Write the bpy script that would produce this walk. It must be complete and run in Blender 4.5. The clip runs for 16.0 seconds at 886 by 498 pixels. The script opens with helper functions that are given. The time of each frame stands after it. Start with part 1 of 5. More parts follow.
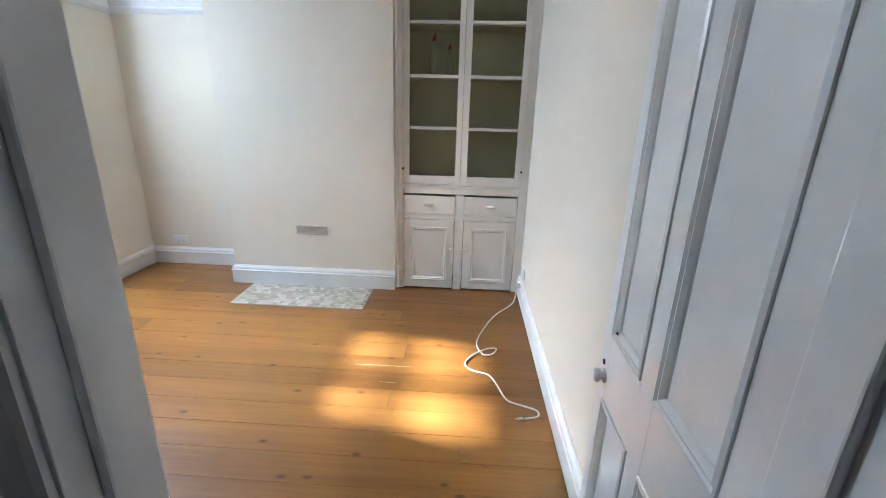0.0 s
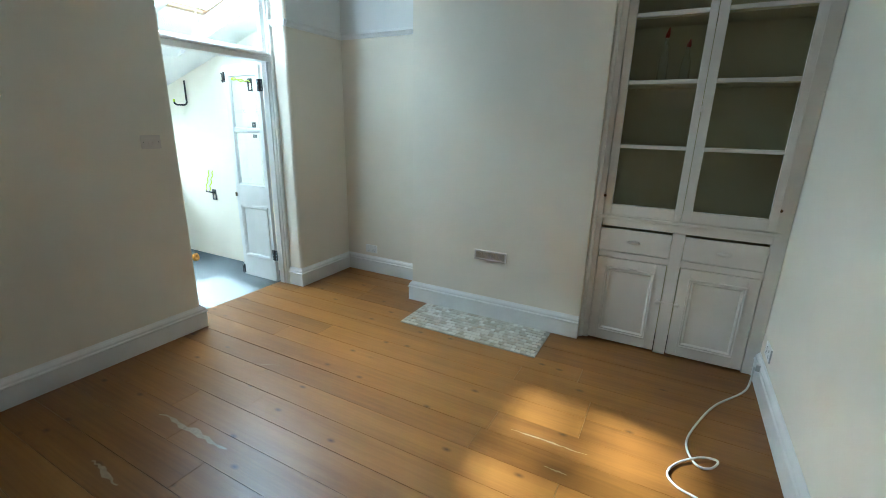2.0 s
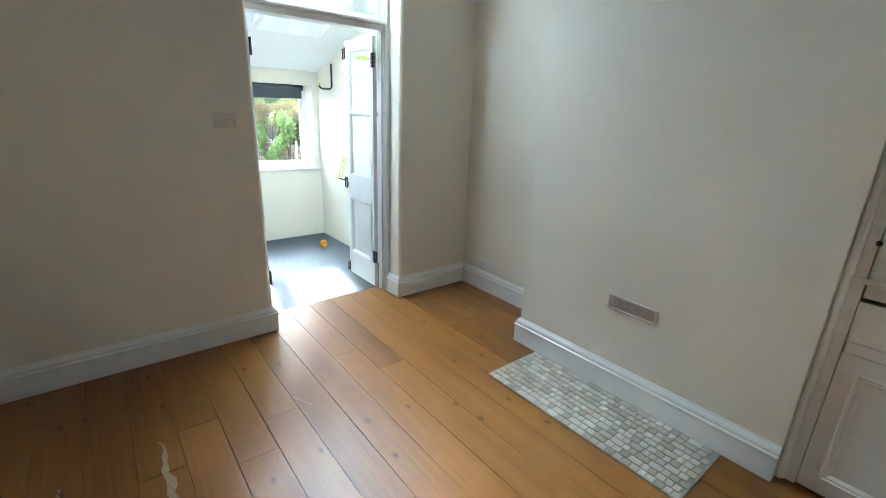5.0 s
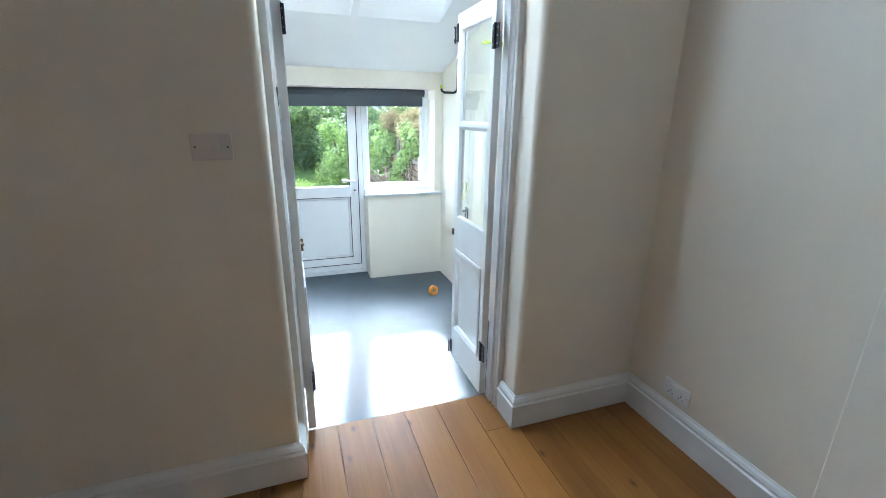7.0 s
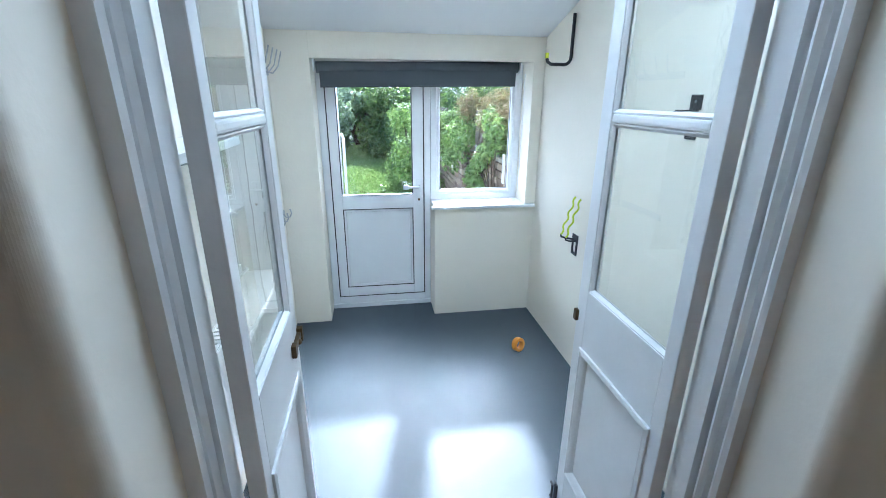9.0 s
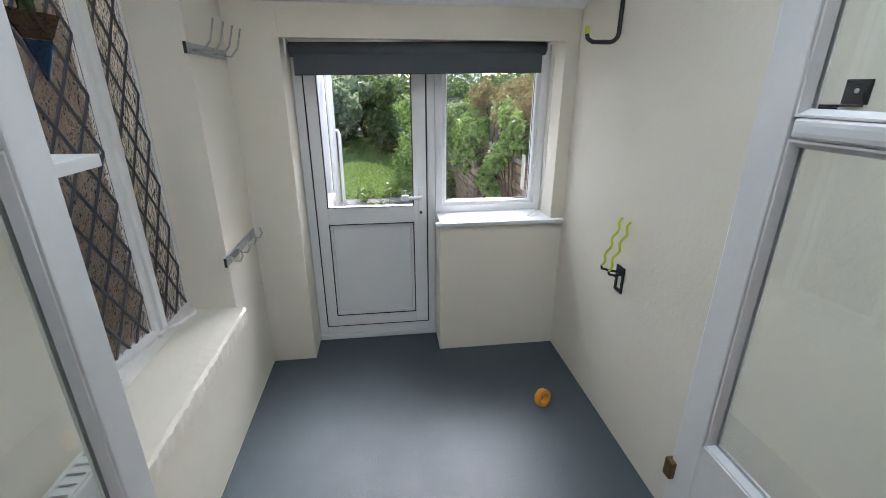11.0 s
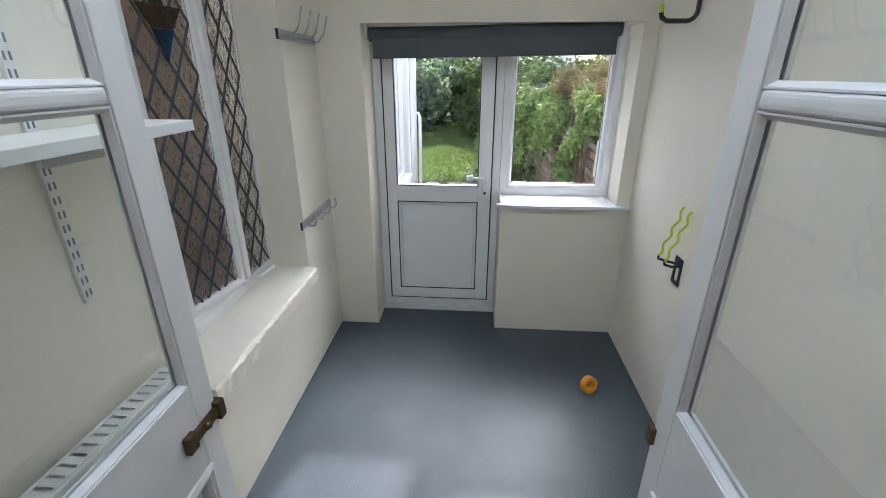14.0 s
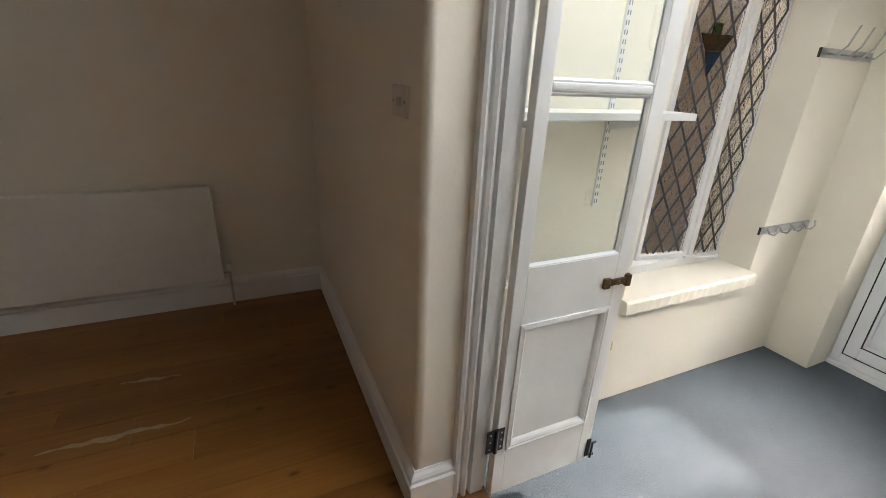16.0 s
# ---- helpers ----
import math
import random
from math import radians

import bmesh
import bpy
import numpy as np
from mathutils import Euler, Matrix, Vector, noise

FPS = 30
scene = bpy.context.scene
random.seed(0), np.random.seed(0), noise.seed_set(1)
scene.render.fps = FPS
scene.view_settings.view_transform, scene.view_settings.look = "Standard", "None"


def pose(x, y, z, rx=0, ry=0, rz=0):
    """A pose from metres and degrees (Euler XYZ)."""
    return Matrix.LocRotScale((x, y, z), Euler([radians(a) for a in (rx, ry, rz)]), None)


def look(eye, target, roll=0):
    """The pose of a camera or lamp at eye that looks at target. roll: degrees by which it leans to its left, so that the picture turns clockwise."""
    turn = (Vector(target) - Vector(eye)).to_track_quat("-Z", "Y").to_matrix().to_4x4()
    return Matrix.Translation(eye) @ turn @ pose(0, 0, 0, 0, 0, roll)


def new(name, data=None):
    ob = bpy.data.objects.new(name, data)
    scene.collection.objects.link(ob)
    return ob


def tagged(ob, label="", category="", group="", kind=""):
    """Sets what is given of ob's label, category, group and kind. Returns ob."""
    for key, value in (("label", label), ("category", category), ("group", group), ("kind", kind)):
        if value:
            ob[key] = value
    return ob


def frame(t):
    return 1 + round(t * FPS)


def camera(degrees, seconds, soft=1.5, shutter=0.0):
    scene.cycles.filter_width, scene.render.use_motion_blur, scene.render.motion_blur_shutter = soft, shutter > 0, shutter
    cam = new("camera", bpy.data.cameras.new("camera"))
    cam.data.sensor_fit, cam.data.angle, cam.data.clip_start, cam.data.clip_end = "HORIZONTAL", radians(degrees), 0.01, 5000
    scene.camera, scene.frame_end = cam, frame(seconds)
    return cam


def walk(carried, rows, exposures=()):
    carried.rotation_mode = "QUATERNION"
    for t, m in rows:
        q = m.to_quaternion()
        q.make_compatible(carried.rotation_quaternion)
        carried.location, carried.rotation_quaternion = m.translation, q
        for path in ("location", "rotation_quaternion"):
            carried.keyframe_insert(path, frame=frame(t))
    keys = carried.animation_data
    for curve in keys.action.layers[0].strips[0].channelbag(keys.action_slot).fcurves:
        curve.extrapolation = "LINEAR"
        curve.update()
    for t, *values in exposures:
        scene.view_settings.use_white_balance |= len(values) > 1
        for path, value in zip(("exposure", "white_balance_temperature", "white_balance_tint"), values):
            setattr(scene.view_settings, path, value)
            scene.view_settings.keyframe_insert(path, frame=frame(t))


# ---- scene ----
cam = camera(91.4, 16.0, soft=0.8)
# seconds, stops, kelvin, tint
EXPOSURES = [(0, 3.7, 5100, 8), (0.5, 3.35, 4950, 1), (1, 2.5, 4700, 1), (1.5, 2.55, 4800, -3), (2, 2.85, 4950, -7), (2.5, 3.0, 5100, -9), (3, 3.1, 5250, -11), (5.5, 2.85, 5100, 2), (6, 2.85, 5050, 3), (7, 2.6, 5050, 5), (8, 2.2, 4650, 3), (8.5, 2.1, 4800, 4), (9, 2.05, 4850, 7), (11.3, 1.15, 5800, 14), (12.5, 1.15, 5800, 14), (13.5, 1.15, 5800, 14), (14.5, 1.22, 5600, 13), (15, 1.27, 5700, 13), (16, 1.9, 6450, 15)]
PATH = [
    (0, (0.613, 1.997, 1.595), (0.518, 3.897, 0.977), 1.6),
    (0.5, (0.571, 2.189, 1.575), (0.319, 4.087, 0.998), 1.2),
    (1, (0.538, 2.368, 1.596), (0.052, 4.231, 1.057), 1.2),
    (1.5, (0.512, 2.465, 1.575), (-0.201, 4.258, 1.049), 1.2),
    (2, (0.48, 2.498, 1.559), (-0.417, 4.196, 1.001), 1.3),
    (2.5, (0.462, 2.514, 1.545), (-0.576, 4.112, 0.939), 1.1),
    (3, (0.454, 2.554, 1.53), (-0.693, 4.063, 0.89), 0.7),
    (5.5, (0.047, 3.805, 1.49), (-1.53, 4.882, 0.896), 2.1),
    (6, (-0.243, 4.044, 1.5), (-1.921, 4.957, 0.905), 1.3),
    (6.5, (-0.588, 4.266, 1.52), (-2.34, 5.029, 0.929), 0.8),
    (7, (-0.958, 4.401, 1.512), (-2.761, 5.033, 0.919), 0.9),
    (7.5, (-1.328, 4.482, 1.517), (-3.155, 5.012, 0.898), 0.4),
    (8, (-1.651, 4.598, 1.517), (-3.497, 5.009, 0.867), 0.2),
    (8.5, (-1.89, 4.646, 1.494), (-3.752, 4.97, 0.838), 0.6),
    (9, (-2.138, 4.655, 1.507), (-4.001, 4.959, 0.847), 0.4),
    (11.3, (-2.828, 4.797, 1.504), (-4.687, 5.038, 0.806), 0.1),
    (11.5, (-2.87, 4.769, 1.49), (-4.732, 5.02, 0.802), 0.6),
    (12, (-2.957, 4.754, 1.488), (-4.82, 4.993, 0.8), 0.7),
    (12.5, (-2.992, 4.755, 1.485), (-4.857, 4.98, 0.798), 0.6),
    (13, (-2.939, 4.779, 1.49), (-4.806, 4.975, 0.801), 0.4),
    (13.5, (-2.8, 4.875, 1.486), (-4.662, 4.943, 0.759), 0.0),
    (14, (-2.647, 4.935, 1.489), (-4.495, 4.798, 0.737), 0.1),
    (14.5, (-2.506, 4.995, 1.474), (-4.31, 4.552, 0.734), 0.3),
    (15, (-2.357, 5.113, 1.481), (-3.988, 4.246, 0.715), 1.4),
    (15.5, (-2.263, 5.243, 1.5), (-3.548, 3.923, 0.722), 2.6),
    (16, (-2.158, 5.376, 1.474), (-2.948, 3.697, 0.727), 2.7),
]
walk(cam, [(t, look(eye, target, roll)) for t, eye, target, roll in PATH], EXPOSURES)

# ---- light ----
world = bpy.data.worlds.new("world")
scene.world = world
world.use_nodes = True
wn = world.node_tree.nodes
sky = wn.new("ShaderNodeTexSky")
sky.sky_type, sky.sun_disc = "NISHITA", False
sky.sun_elevation, sky.sun_rotation = radians(34), radians(-80)
sky.air_density, sky.dust_density = 1.0, 3.0
wn["Background"].inputs["Strength"].default_value = 0.15
world.node_tree.links.new(sky.outputs[0], wn["Background"].inputs["Color"])


def lamp(name, kind, m, energy, colour, **more):
    data = bpy.data.lights.new(name, kind)
    data.energy, data.color = energy, colour
    for key, value in more.items():
        if key == "angle":
            data.angle = value
        elif key == "shape":
            data.shape = value
        elif key == "size":
            data.size = value
        elif key == "size_y":
            data.size_y = value
    ob = new(name, data)
    ob.matrix_world = m
    return ob


lamp("sun", "SUN", look((-1, 0.175, 0.69), (0, 0, 0)), 3.4, (1.0, 0.95, 0.88), angle=radians(3.0))
# daylight of the sky, in the rooflight openings and outside the back window
lamp("skylight_daylight", "AREA", pose(-3.44, 4.9, 2.645, 0, -17, 0), 6, (0.78, 0.91, 1.0), shape="RECTANGLE", size=0.6, size_y=1.2)
lamp("back_window_daylight", "AREA", look((-6.5, 5.0, 2.75), (-4.6, 5.0, 0.4)), 16, (0.86, 0.94, 1.0), shape="RECTANGLE", size=1.8, size_y=1.2)
# added thin fill strip under the fanlight head, brightens the living room
lamp("fanlight_fill_strip", "AREA", look((-2.79, 4.85, 2.552), (1.0, 5.2, 0.7)), 4.0, (0.90, 0.95, 1.0), shape="RECTANGLE", size=0.85, size_y=0.025)
# added fill lamp in the unseen hall, with no real window behind it
lamp("hall_fill_lamp", "AREA", look((0.1, -1.0, 2.3), (0.1, 3.5, 1.1)), 0.15, (0.94, 0.96, 1.0), shape="RECTANGLE", size=0.9, size_y=1.2)


# ---- materials ----
def material(name):
    m = bpy.data.materials.new(name)
    m.use_nodes = True
    t = m.node_tree
    return m, t.nodes, t.links, t.nodes["Principled BSDF"]


def ramp(nodes, links, fac, stops):
    r = nodes.new("ShaderNodeValToRGB")
    e = r.color_ramp.elements
    for i, (p, c) in enumerate(stops):
        el = e[i] if i < 2 else e.new(p)
        el.position, el.color = p, (*c, 1)
    links.new(fac, r.inputs[0])
    return r.outputs[0]


def coords(nodes, links, scale=(1, 1, 1), shift_random=False):
    geo = nodes.new("ShaderNodeNewGeometry")
    mp = nodes.new("ShaderNodeMapping")
    mp.inputs["Scale"].default_value = scale
    src = geo.outputs["Position"]
    if shift_random:
        info = nodes.new("ShaderNodeObjectInfo")
        mul = nodes.new("ShaderNodeVectorMath")
        mul.operation = "SCALE"
        comb = nodes.new("ShaderNodeCombineXYZ")
        for k in range(3):
            links.new(info.outputs["Random"], comb.inputs[k])
        mul.inputs["Scale"].default_value = 37.0
        links.new(comb.outputs[0], mul.inputs[0])
        add = nodes.new("ShaderNodeVectorMath")
        links.new(src, add.inputs[0])
        links.new(mul.outputs[0], add.inputs[1])
        src = add.outputs[0]
    links.new(src, mp.inputs["Vector"])
    return mp.outputs[0]


def tex_noise(nodes, links, vec, scale, detail=4, rough=0.55):
    n = nodes.new("ShaderNodeTexNoise")
    n.inputs["Scale"].default_value, n.inputs["Detail"].default_value, n.inputs["Roughness"].default_value = scale, detail, rough
    links.new(vec, n.inputs["Vector"])
    return n.outputs[0]


def bump(nodes, links, bsdf, height, strength, distance=0.01):
    b = nodes.new("ShaderNodeBump")
    b.inputs["Strength"].default_value, b.inputs["Distance"].default_value = strength, distance
    links.new(height, b.inputs["Height"])
    links.new(b.outputs[0], bsdf.inputs["Normal"])


def mix(nodes, links, fac, a, b, mode="MIX"):
    m = nodes.new("ShaderNodeMix")
    m.data_type, m.blend_type = "RGBA", mode
    for sock, v in ((m.inputs[0], fac), (m.inputs[6], a), (m.inputs[7], b)):
        if isinstance(v, (int, float)):
            sock.default_value = v
        elif isinstance(v, tuple):
            sock.default_value = (*v, 1)
        else:
            links.new(v, sock)
    return m.outputs[2]


def paint(name, a, b, rough=0.6, blot=1.3, grain=60.0, relief=0.12, scuff=None):
    """Painted plaster or wood: two near shades in soft blotches, roller or brush grain."""
    m, n, l, p = material(name)
    v = coords(n, l)
    base = ramp(n, l, tex_noise(n, l, v, blot, 5), [(0.3, a), (0.7, b)])
    if scuff:
        base = mix(n, l, ramp(n, l, tex_noise(n, l, v, 9, 6, 0.7), [(0.66, (0, 0, 0)), (0.8, (0.5, 0.5, 0.5))]), base, scuff)
    l.new(base, p.inputs["Base Color"])
    p.inputs["Roughness"].default_value = rough
    bump(n, l, p, tex_noise(n, l, v, grain, 4), relief, 0.004)
    return m


def plain(name, colour, rough=0.5, metal=0.0, vary=0.15, scale=25.0, relief=0.05):
    m, n, l, p = material(name)
    v = coords(n, l)
    dark = tuple(c * (1 - vary) for c in colour)
    f = tex_noise(n, l, v, scale, 4)
    l.new(ramp(n, l, f, [(0.3, dark), (0.7, colour)]), p.inputs["Base Color"])
    p.inputs["Roughness"].default_value, p.inputs["Metallic"].default_value = rough, metal
    bump(n, l, p, f, relief, 0.002)
    return m


def wood_floor():
    m, n, l, p = material("varnished_pine")
    v = coords(n, l, (1, 1, 1), True)

    def stretched(scale, *noise_args):
        mp = n.new("ShaderNodeMapping")
        mp.inputs["Scale"].default_value = scale
        l.new(v, mp.inputs["Vector"])
        return tex_noise(n, l, mp.outputs[0], *noise_args)

    broad = stretched((0.9, 9, 9), 1.0, 3, 0.5)
    fine = stretched((2.2, 70, 70), 1.0, 4, 0.6)
    base = ramp(n, l, broad, [(0.3, (0.165, 0.060, 0.009)), (0.7, (0.36, 0.158, 0.028))])
    base = mix(n, l, 0.4, base, ramp(n, l, fine, [(0.32, (0.14, 0.052, 0.009)), (0.68, (0.33, 0.15, 0.031))]))
    info = n.new("ShaderNodeObjectInfo")
    base = mix(n, l, 0.4, base, ramp(n, l, info.outputs["Random"], [(0.0, (0.13, 0.048, 0.008)), (1.0, (0.37, 0.165, 0.034))]))
    mk = n.new("ShaderNodeMapping")
    mk.inputs["Scale"].default_value = (3.0, 5.6, 1)
    l.new(v, mk.inputs["Vector"])
    vor = n.new("ShaderNodeTexVoronoi")
    vor.voronoi_dimensions = "2D"
    vor.inputs["Scale"].default_value = 1.0
    l.new(mk.outputs[0], vor.inputs["Vector"])
    knot = ramp(n, l, vor.outputs["Distance"], [(0.01, (0.8, 0.8, 0.8)), (0.095, (0, 0, 0))])
    chance = ramp(n, l, vor.outputs["Color"], [(0.55, (0, 0, 0)), (0.60, (1, 1, 1))])
    base = mix(n, l, mix(n, l, knot, (0, 0, 0), chance), base, (0.045, 0.016, 0.005))
    l.new(base, p.inputs["Base Color"])
    l.new(ramp(n, l, tex_noise(n, l, coords(n, l), 9.0, 4, 0.65), [(0.3, (0.28, 0.28, 0.28)), (0.7, (0.38, 0.38, 0.38))]), p.inputs["Roughness"])
    bump(n, l, p, stretched((6, 26, 26), 1.0, 5, 0.7), 0.22, 0.003)
    return m


def vinyl_floor():
    m, n, l, p = material("grey_speckled_vinyl")
    v = coords(n, l)
    fine = tex_noise(n, l, v, 210, 2, 0.6)
    base = ramp(n, l, fine, [(0.36, (0.034, 0.043, 0.050)), (0.5, (0.064, 0.079, 0.091)), (0.66, (0.125, 0.145, 0.16))])
    base = mix(n, l, ramp(n, l, tex_noise(n, l, v, 2.2, 6, 0.7), [(0.45, (0, 0, 0)), (0.8, (0.3, 0.3, 0.3))]), base, (0.16, 0.18, 0.20))
    l.new(base, p.inputs["Base Color"])
    l.new(ramp(n, l, tex_noise(n, l, v, 60, 4, 0.7), [(0.3, (0.38, 0.38, 0.38)), (0.7, (0.55, 0.55, 0.55))]), p.inputs["Roughness"])
    p.inputs["Specular IOR Level"].default_value = 0.27
    bump(n, l, p, tex_noise(n, l, v, 240, 3, 0.6), 0.35, 0.002)
    return m


def glass(name, colour=(1, 1, 1), rough=0.0, wavy=0.0, scale=30.0):
    m, n, l, p = material(name)
    p.inputs["Base Color"].default_value = (*colour, 1)
    p.inputs["Roughness"].default_value, p.inputs["Transmission Weight"].default_value, p.inputs["IOR"].default_value = rough, 1.0, 1.45
    if wavy:
        bump(n, l, p, tex_noise(n, l, coords(n, l), scale, 2), wavy, 0.01)
    return m


def leaf_material(name, stops, gloss=0.45):
    m, n, l, p = material(name)
    geo = n.new("ShaderNodeNewGeometry")
    tint = ramp(n, l, geo.outputs["Random Per Island"], stops)
    l.new(tint, p.inputs["Base Color"])
    p.inputs["Roughness"].default_value = gloss
    tr = n.new("ShaderNodeBsdfTranslucent")
    l.new(mix(n, l, 0.35, tint, (0.30, 0.42, 0.06)), tr.inputs["Color"])
    both = n.new("ShaderNodeMixShader")
    both.inputs[0].default_value = 0.5
    l.new(p.outputs[0], both.inputs[1])
    l.new(tr.outputs[0], both.inputs[2])
    l.new(both.outputs[0], n["Material Output"].inputs["Surface"])
    return m


def brick_material(c0=(0.10, 0.07, 0.055), c1=(0.26, 0.17, 0.11), c2=(0.15, 0.11, 0.085), c3=(0.34, 0.26, 0.18), c4=(0.42, 0.35, 0.27), name="weathered_brick"):
    m, n, l, p = material(name)
    info = n.new("ShaderNodeObjectInfo")
    base = ramp(n, l, info.outputs["Random"], [(0.0, c0), (0.25, c1), (0.5, c2), (0.75, c3), (1.0, c4)])
    v = coords(n, l)
    base = mix(n, l, ramp(n, l, tex_noise(n, l, v, 14, 6, 0.7), [(0.5, (0, 0, 0)), (0.8, (0.45, 0.45, 0.45))]), base, (0.20, 0.18, 0.15))
    l.new(base, p.inputs["Base Color"])
    p.inputs["Roughness"].default_value = 0.9
    bump(n, l, p, tex_noise(n, l, v, 90, 4), 0.5, 0.006)
    return m


def ground_material(name, stops, scale, relief):
    m, n, l, p = material(name)
    v = coords(n, l)
    f = mix(n, l, 0.5, tex_noise(n, l, v, scale, 6, 0.7), tex_noise(n, l, v, scale * 9, 4, 0.7))
    l.new(ramp(n, l, f, stops), p.inputs["Base Color"])
    p.inputs["Roughness"].default_value = 0.9
    bump(n, l, p, f, relief, 0.03)
    return m


M_WALL = paint("cream_wall_paint", (0.735, 0.672, 0.555), (0.785, 0.722, 0.61), 0.62, 1.1, 70, 0.16, (0.65, 0.58, 0.47))
M_FRIEZE = paint("white_frieze_paint", (0.76, 0.75, 0.72), (0.80, 0.79, 0.77), 0.65, 1.2, 60, 0.15)
M_UTIL = paint("cream_emulsion", (0.775, 0.725, 0.61), (0.82, 0.775, 0.665), 0.5, 0.9, 45, 0.3, (0.72, 0.67, 0.56))
M_GLOSS = paint("white_gloss_paint", (0.72, 0.71, 0.68), (0.80, 0.79, 0.77), 0.31, 4, 40, 0.16, (0.62, 0.59, 0.52))
M_CUPB = paint("off_white_gloss_paint", (0.75, 0.71, 0.65), (0.81, 0.775, 0.72), 0.3, 4, 40, 0.18, (0.66, 0.61, 0.53))
M_CUPIN = paint("olive_cupboard_lining", (0.46, 0.42, 0.25), (0.52, 0.475, 0.29), 0.7, 2, 50, 0.15)
M_CEIL = paint("white_ceiling_paint", (0.78, 0.78, 0.77), (0.82, 0.82, 0.81), 0.7, 1.0, 50, 0.15)
M_UPVC = plain("white_upvc", (0.80, 0.81, 0.82), 0.22, 0, 0.03, 6, 0.02)
M_PINE = wood_floor()
M_VINYL = vinyl_floor()
M_GAP = plain("dark_gap_brown", (0.035, 0.022, 0.014), 0.9)
M_GLASS = glass("clear_glass")
M_THIN = glass("thin_cabinet_glass")
M_THIN.node_tree.nodes["Principled BSDF"].inputs["IOR"].default_value = 1.16
M_WAVY = glass("old_wavy_glass", (0.97, 1.0, 0.98), 0.0, 0.04, 4.0)
M_HAMMER = glass("hammered_glass", (0.95, 0.92, 0.87), 0.02, 1.0, 42.0)
M_LEAD = plain("lead_came", (0.08, 0.08, 0.085), 0.55, 0.5)
M_IRON = plain("black_iron", (0.03, 0.03, 0.032), 0.45, 0.4, 0.4)
M_BLACK = plain("black_plastic", (0.018, 0.018, 0.02), 0.4)
M_BRASS = plain("tarnished_brass", (0.17, 0.11, 0.05), 0.42, 0.8, 0.45, 60, 0.3)
M_STEEL = plain("brushed_steel", (0.55, 0.56, 0.57), 0.3, 0.9, 0.2)
M_BLIND = plain("charcoal_blind_fabric", (0.085, 0.095, 0.105), 0.85, 0, 0.15, 900, 0.2)
M_WHITEPLASTIC = plain("white_plastic", (0.78, 0.77, 0.74), 0.35, 0, 0.05)
M_YELLOW = plain("neon_yellow_rubber", (0.62, 0.72, 0.03), 0.5, 0, 0.08)
M_ORANGE = plain("amber_plastic", (0.70, 0.28, 0.02), 0.3, 0, 0.1)
M_CREAMPLASTIC = plain("aged_cream_plastic", (0.62, 0.50, 0.30), 0.4)
M_RAD = plain("white_radiator_enamel", (0.74, 0.72, 0.67), 0.3, 0, 0.05)
M_BRICK = brick_material()
M_MORTAR = plain("old_mortar", (0.46, 0.43, 0.38), 0.95, 0, 0.4, 40, 0.5)
M_RENDER = paint("white_masonry_paint", (0.74, 0.74, 0.73), (0.80, 0.80, 0.79), 0.8, 2, 60, 0.3, (0.60, 0.60, 0.57))
M_FENCE = plain("grey_weathered_timber", (0.20, 0.16, 0.12), 0.85, 0, 0.5, 30, 0.4)
M_BARK = plain("bark", (0.10, 0.07, 0.045), 0.9, 0, 0.5, 40, 0.6)
M_SOIL = ground_material("garden_soil", [(0.3, (0.05, 0.045, 0.03)), (0.5, (0.09, 0.10, 0.04)), (0.7, (0.07, 0.12, 0.03))], 3.0, 0.6)
M_PAVE = plain("mossy_paving_stone", (0.26, 0.25, 0.23), 0.85, 0, 0.45, 9, 0.4)
M_LEAF_BRIGHT = leaf_material("bright_leaves", [(0.0, (0.07, 0.13, 0.03)), (0.5, (0.15, 0.25, 0.06)), (1.0, (0.32, 0.40, 0.14))])
M_LEAF_PALE = leaf_material("pale_willow_leaves", [(0.0, (0.12, 0.17, 0.10)), (0.5, (0.23, 0.30, 0.18)), (1.0, (0.40, 0.46, 0.30))])
M_LEAF_MID = leaf_material("mid_green_leaves", [(0.0, (0.06, 0.10, 0.03)), (0.6, (0.13, 0.20, 0.06)), (1.0, (0.24, 0.28, 0.10))])
M_LEAF_DARK = leaf_material("dark_leaves", [(0.0, (0.025, 0.055, 0.022)), (0.6, (0.06, 0.12, 0.04)), (1.0, (0.12, 0.19, 0.07))])
M_LEAF_RUST = leaf_material("rusty_leaves", [(0.0, (0.24, 0.12, 0.08)), (0.5, (0.36, 0.22, 0.14)), (1.0, (0.26, 0.30, 0.11))])
M_GRASS = leaf_material("grass_blades", [(0.0, (0.13, 0.20, 0.05)), (0.6, (0.25, 0.35, 0.11)), (1.0, (0.42, 0.48, 0.22))], 0.6)
M_BULB = plain("frosted_glass_bulb", (0.85, 0.82, 0.75), 0.2)
M_RED = plain("red_glass", (0.32, 0.05, 0.03), 0.25)
M_BLUE = glass("blue_stained_glass", (0.02, 0.12, 0.35), 0.05, 0.3, 60)
M_AMBER = glass("brown_stained_glass", (0.16, 0.09, 0.03), 0.05, 0.3, 60)
M_GREEN = glass("green_stained_glass", (0.10, 0.22, 0.06), 0.05, 0.3, 60)


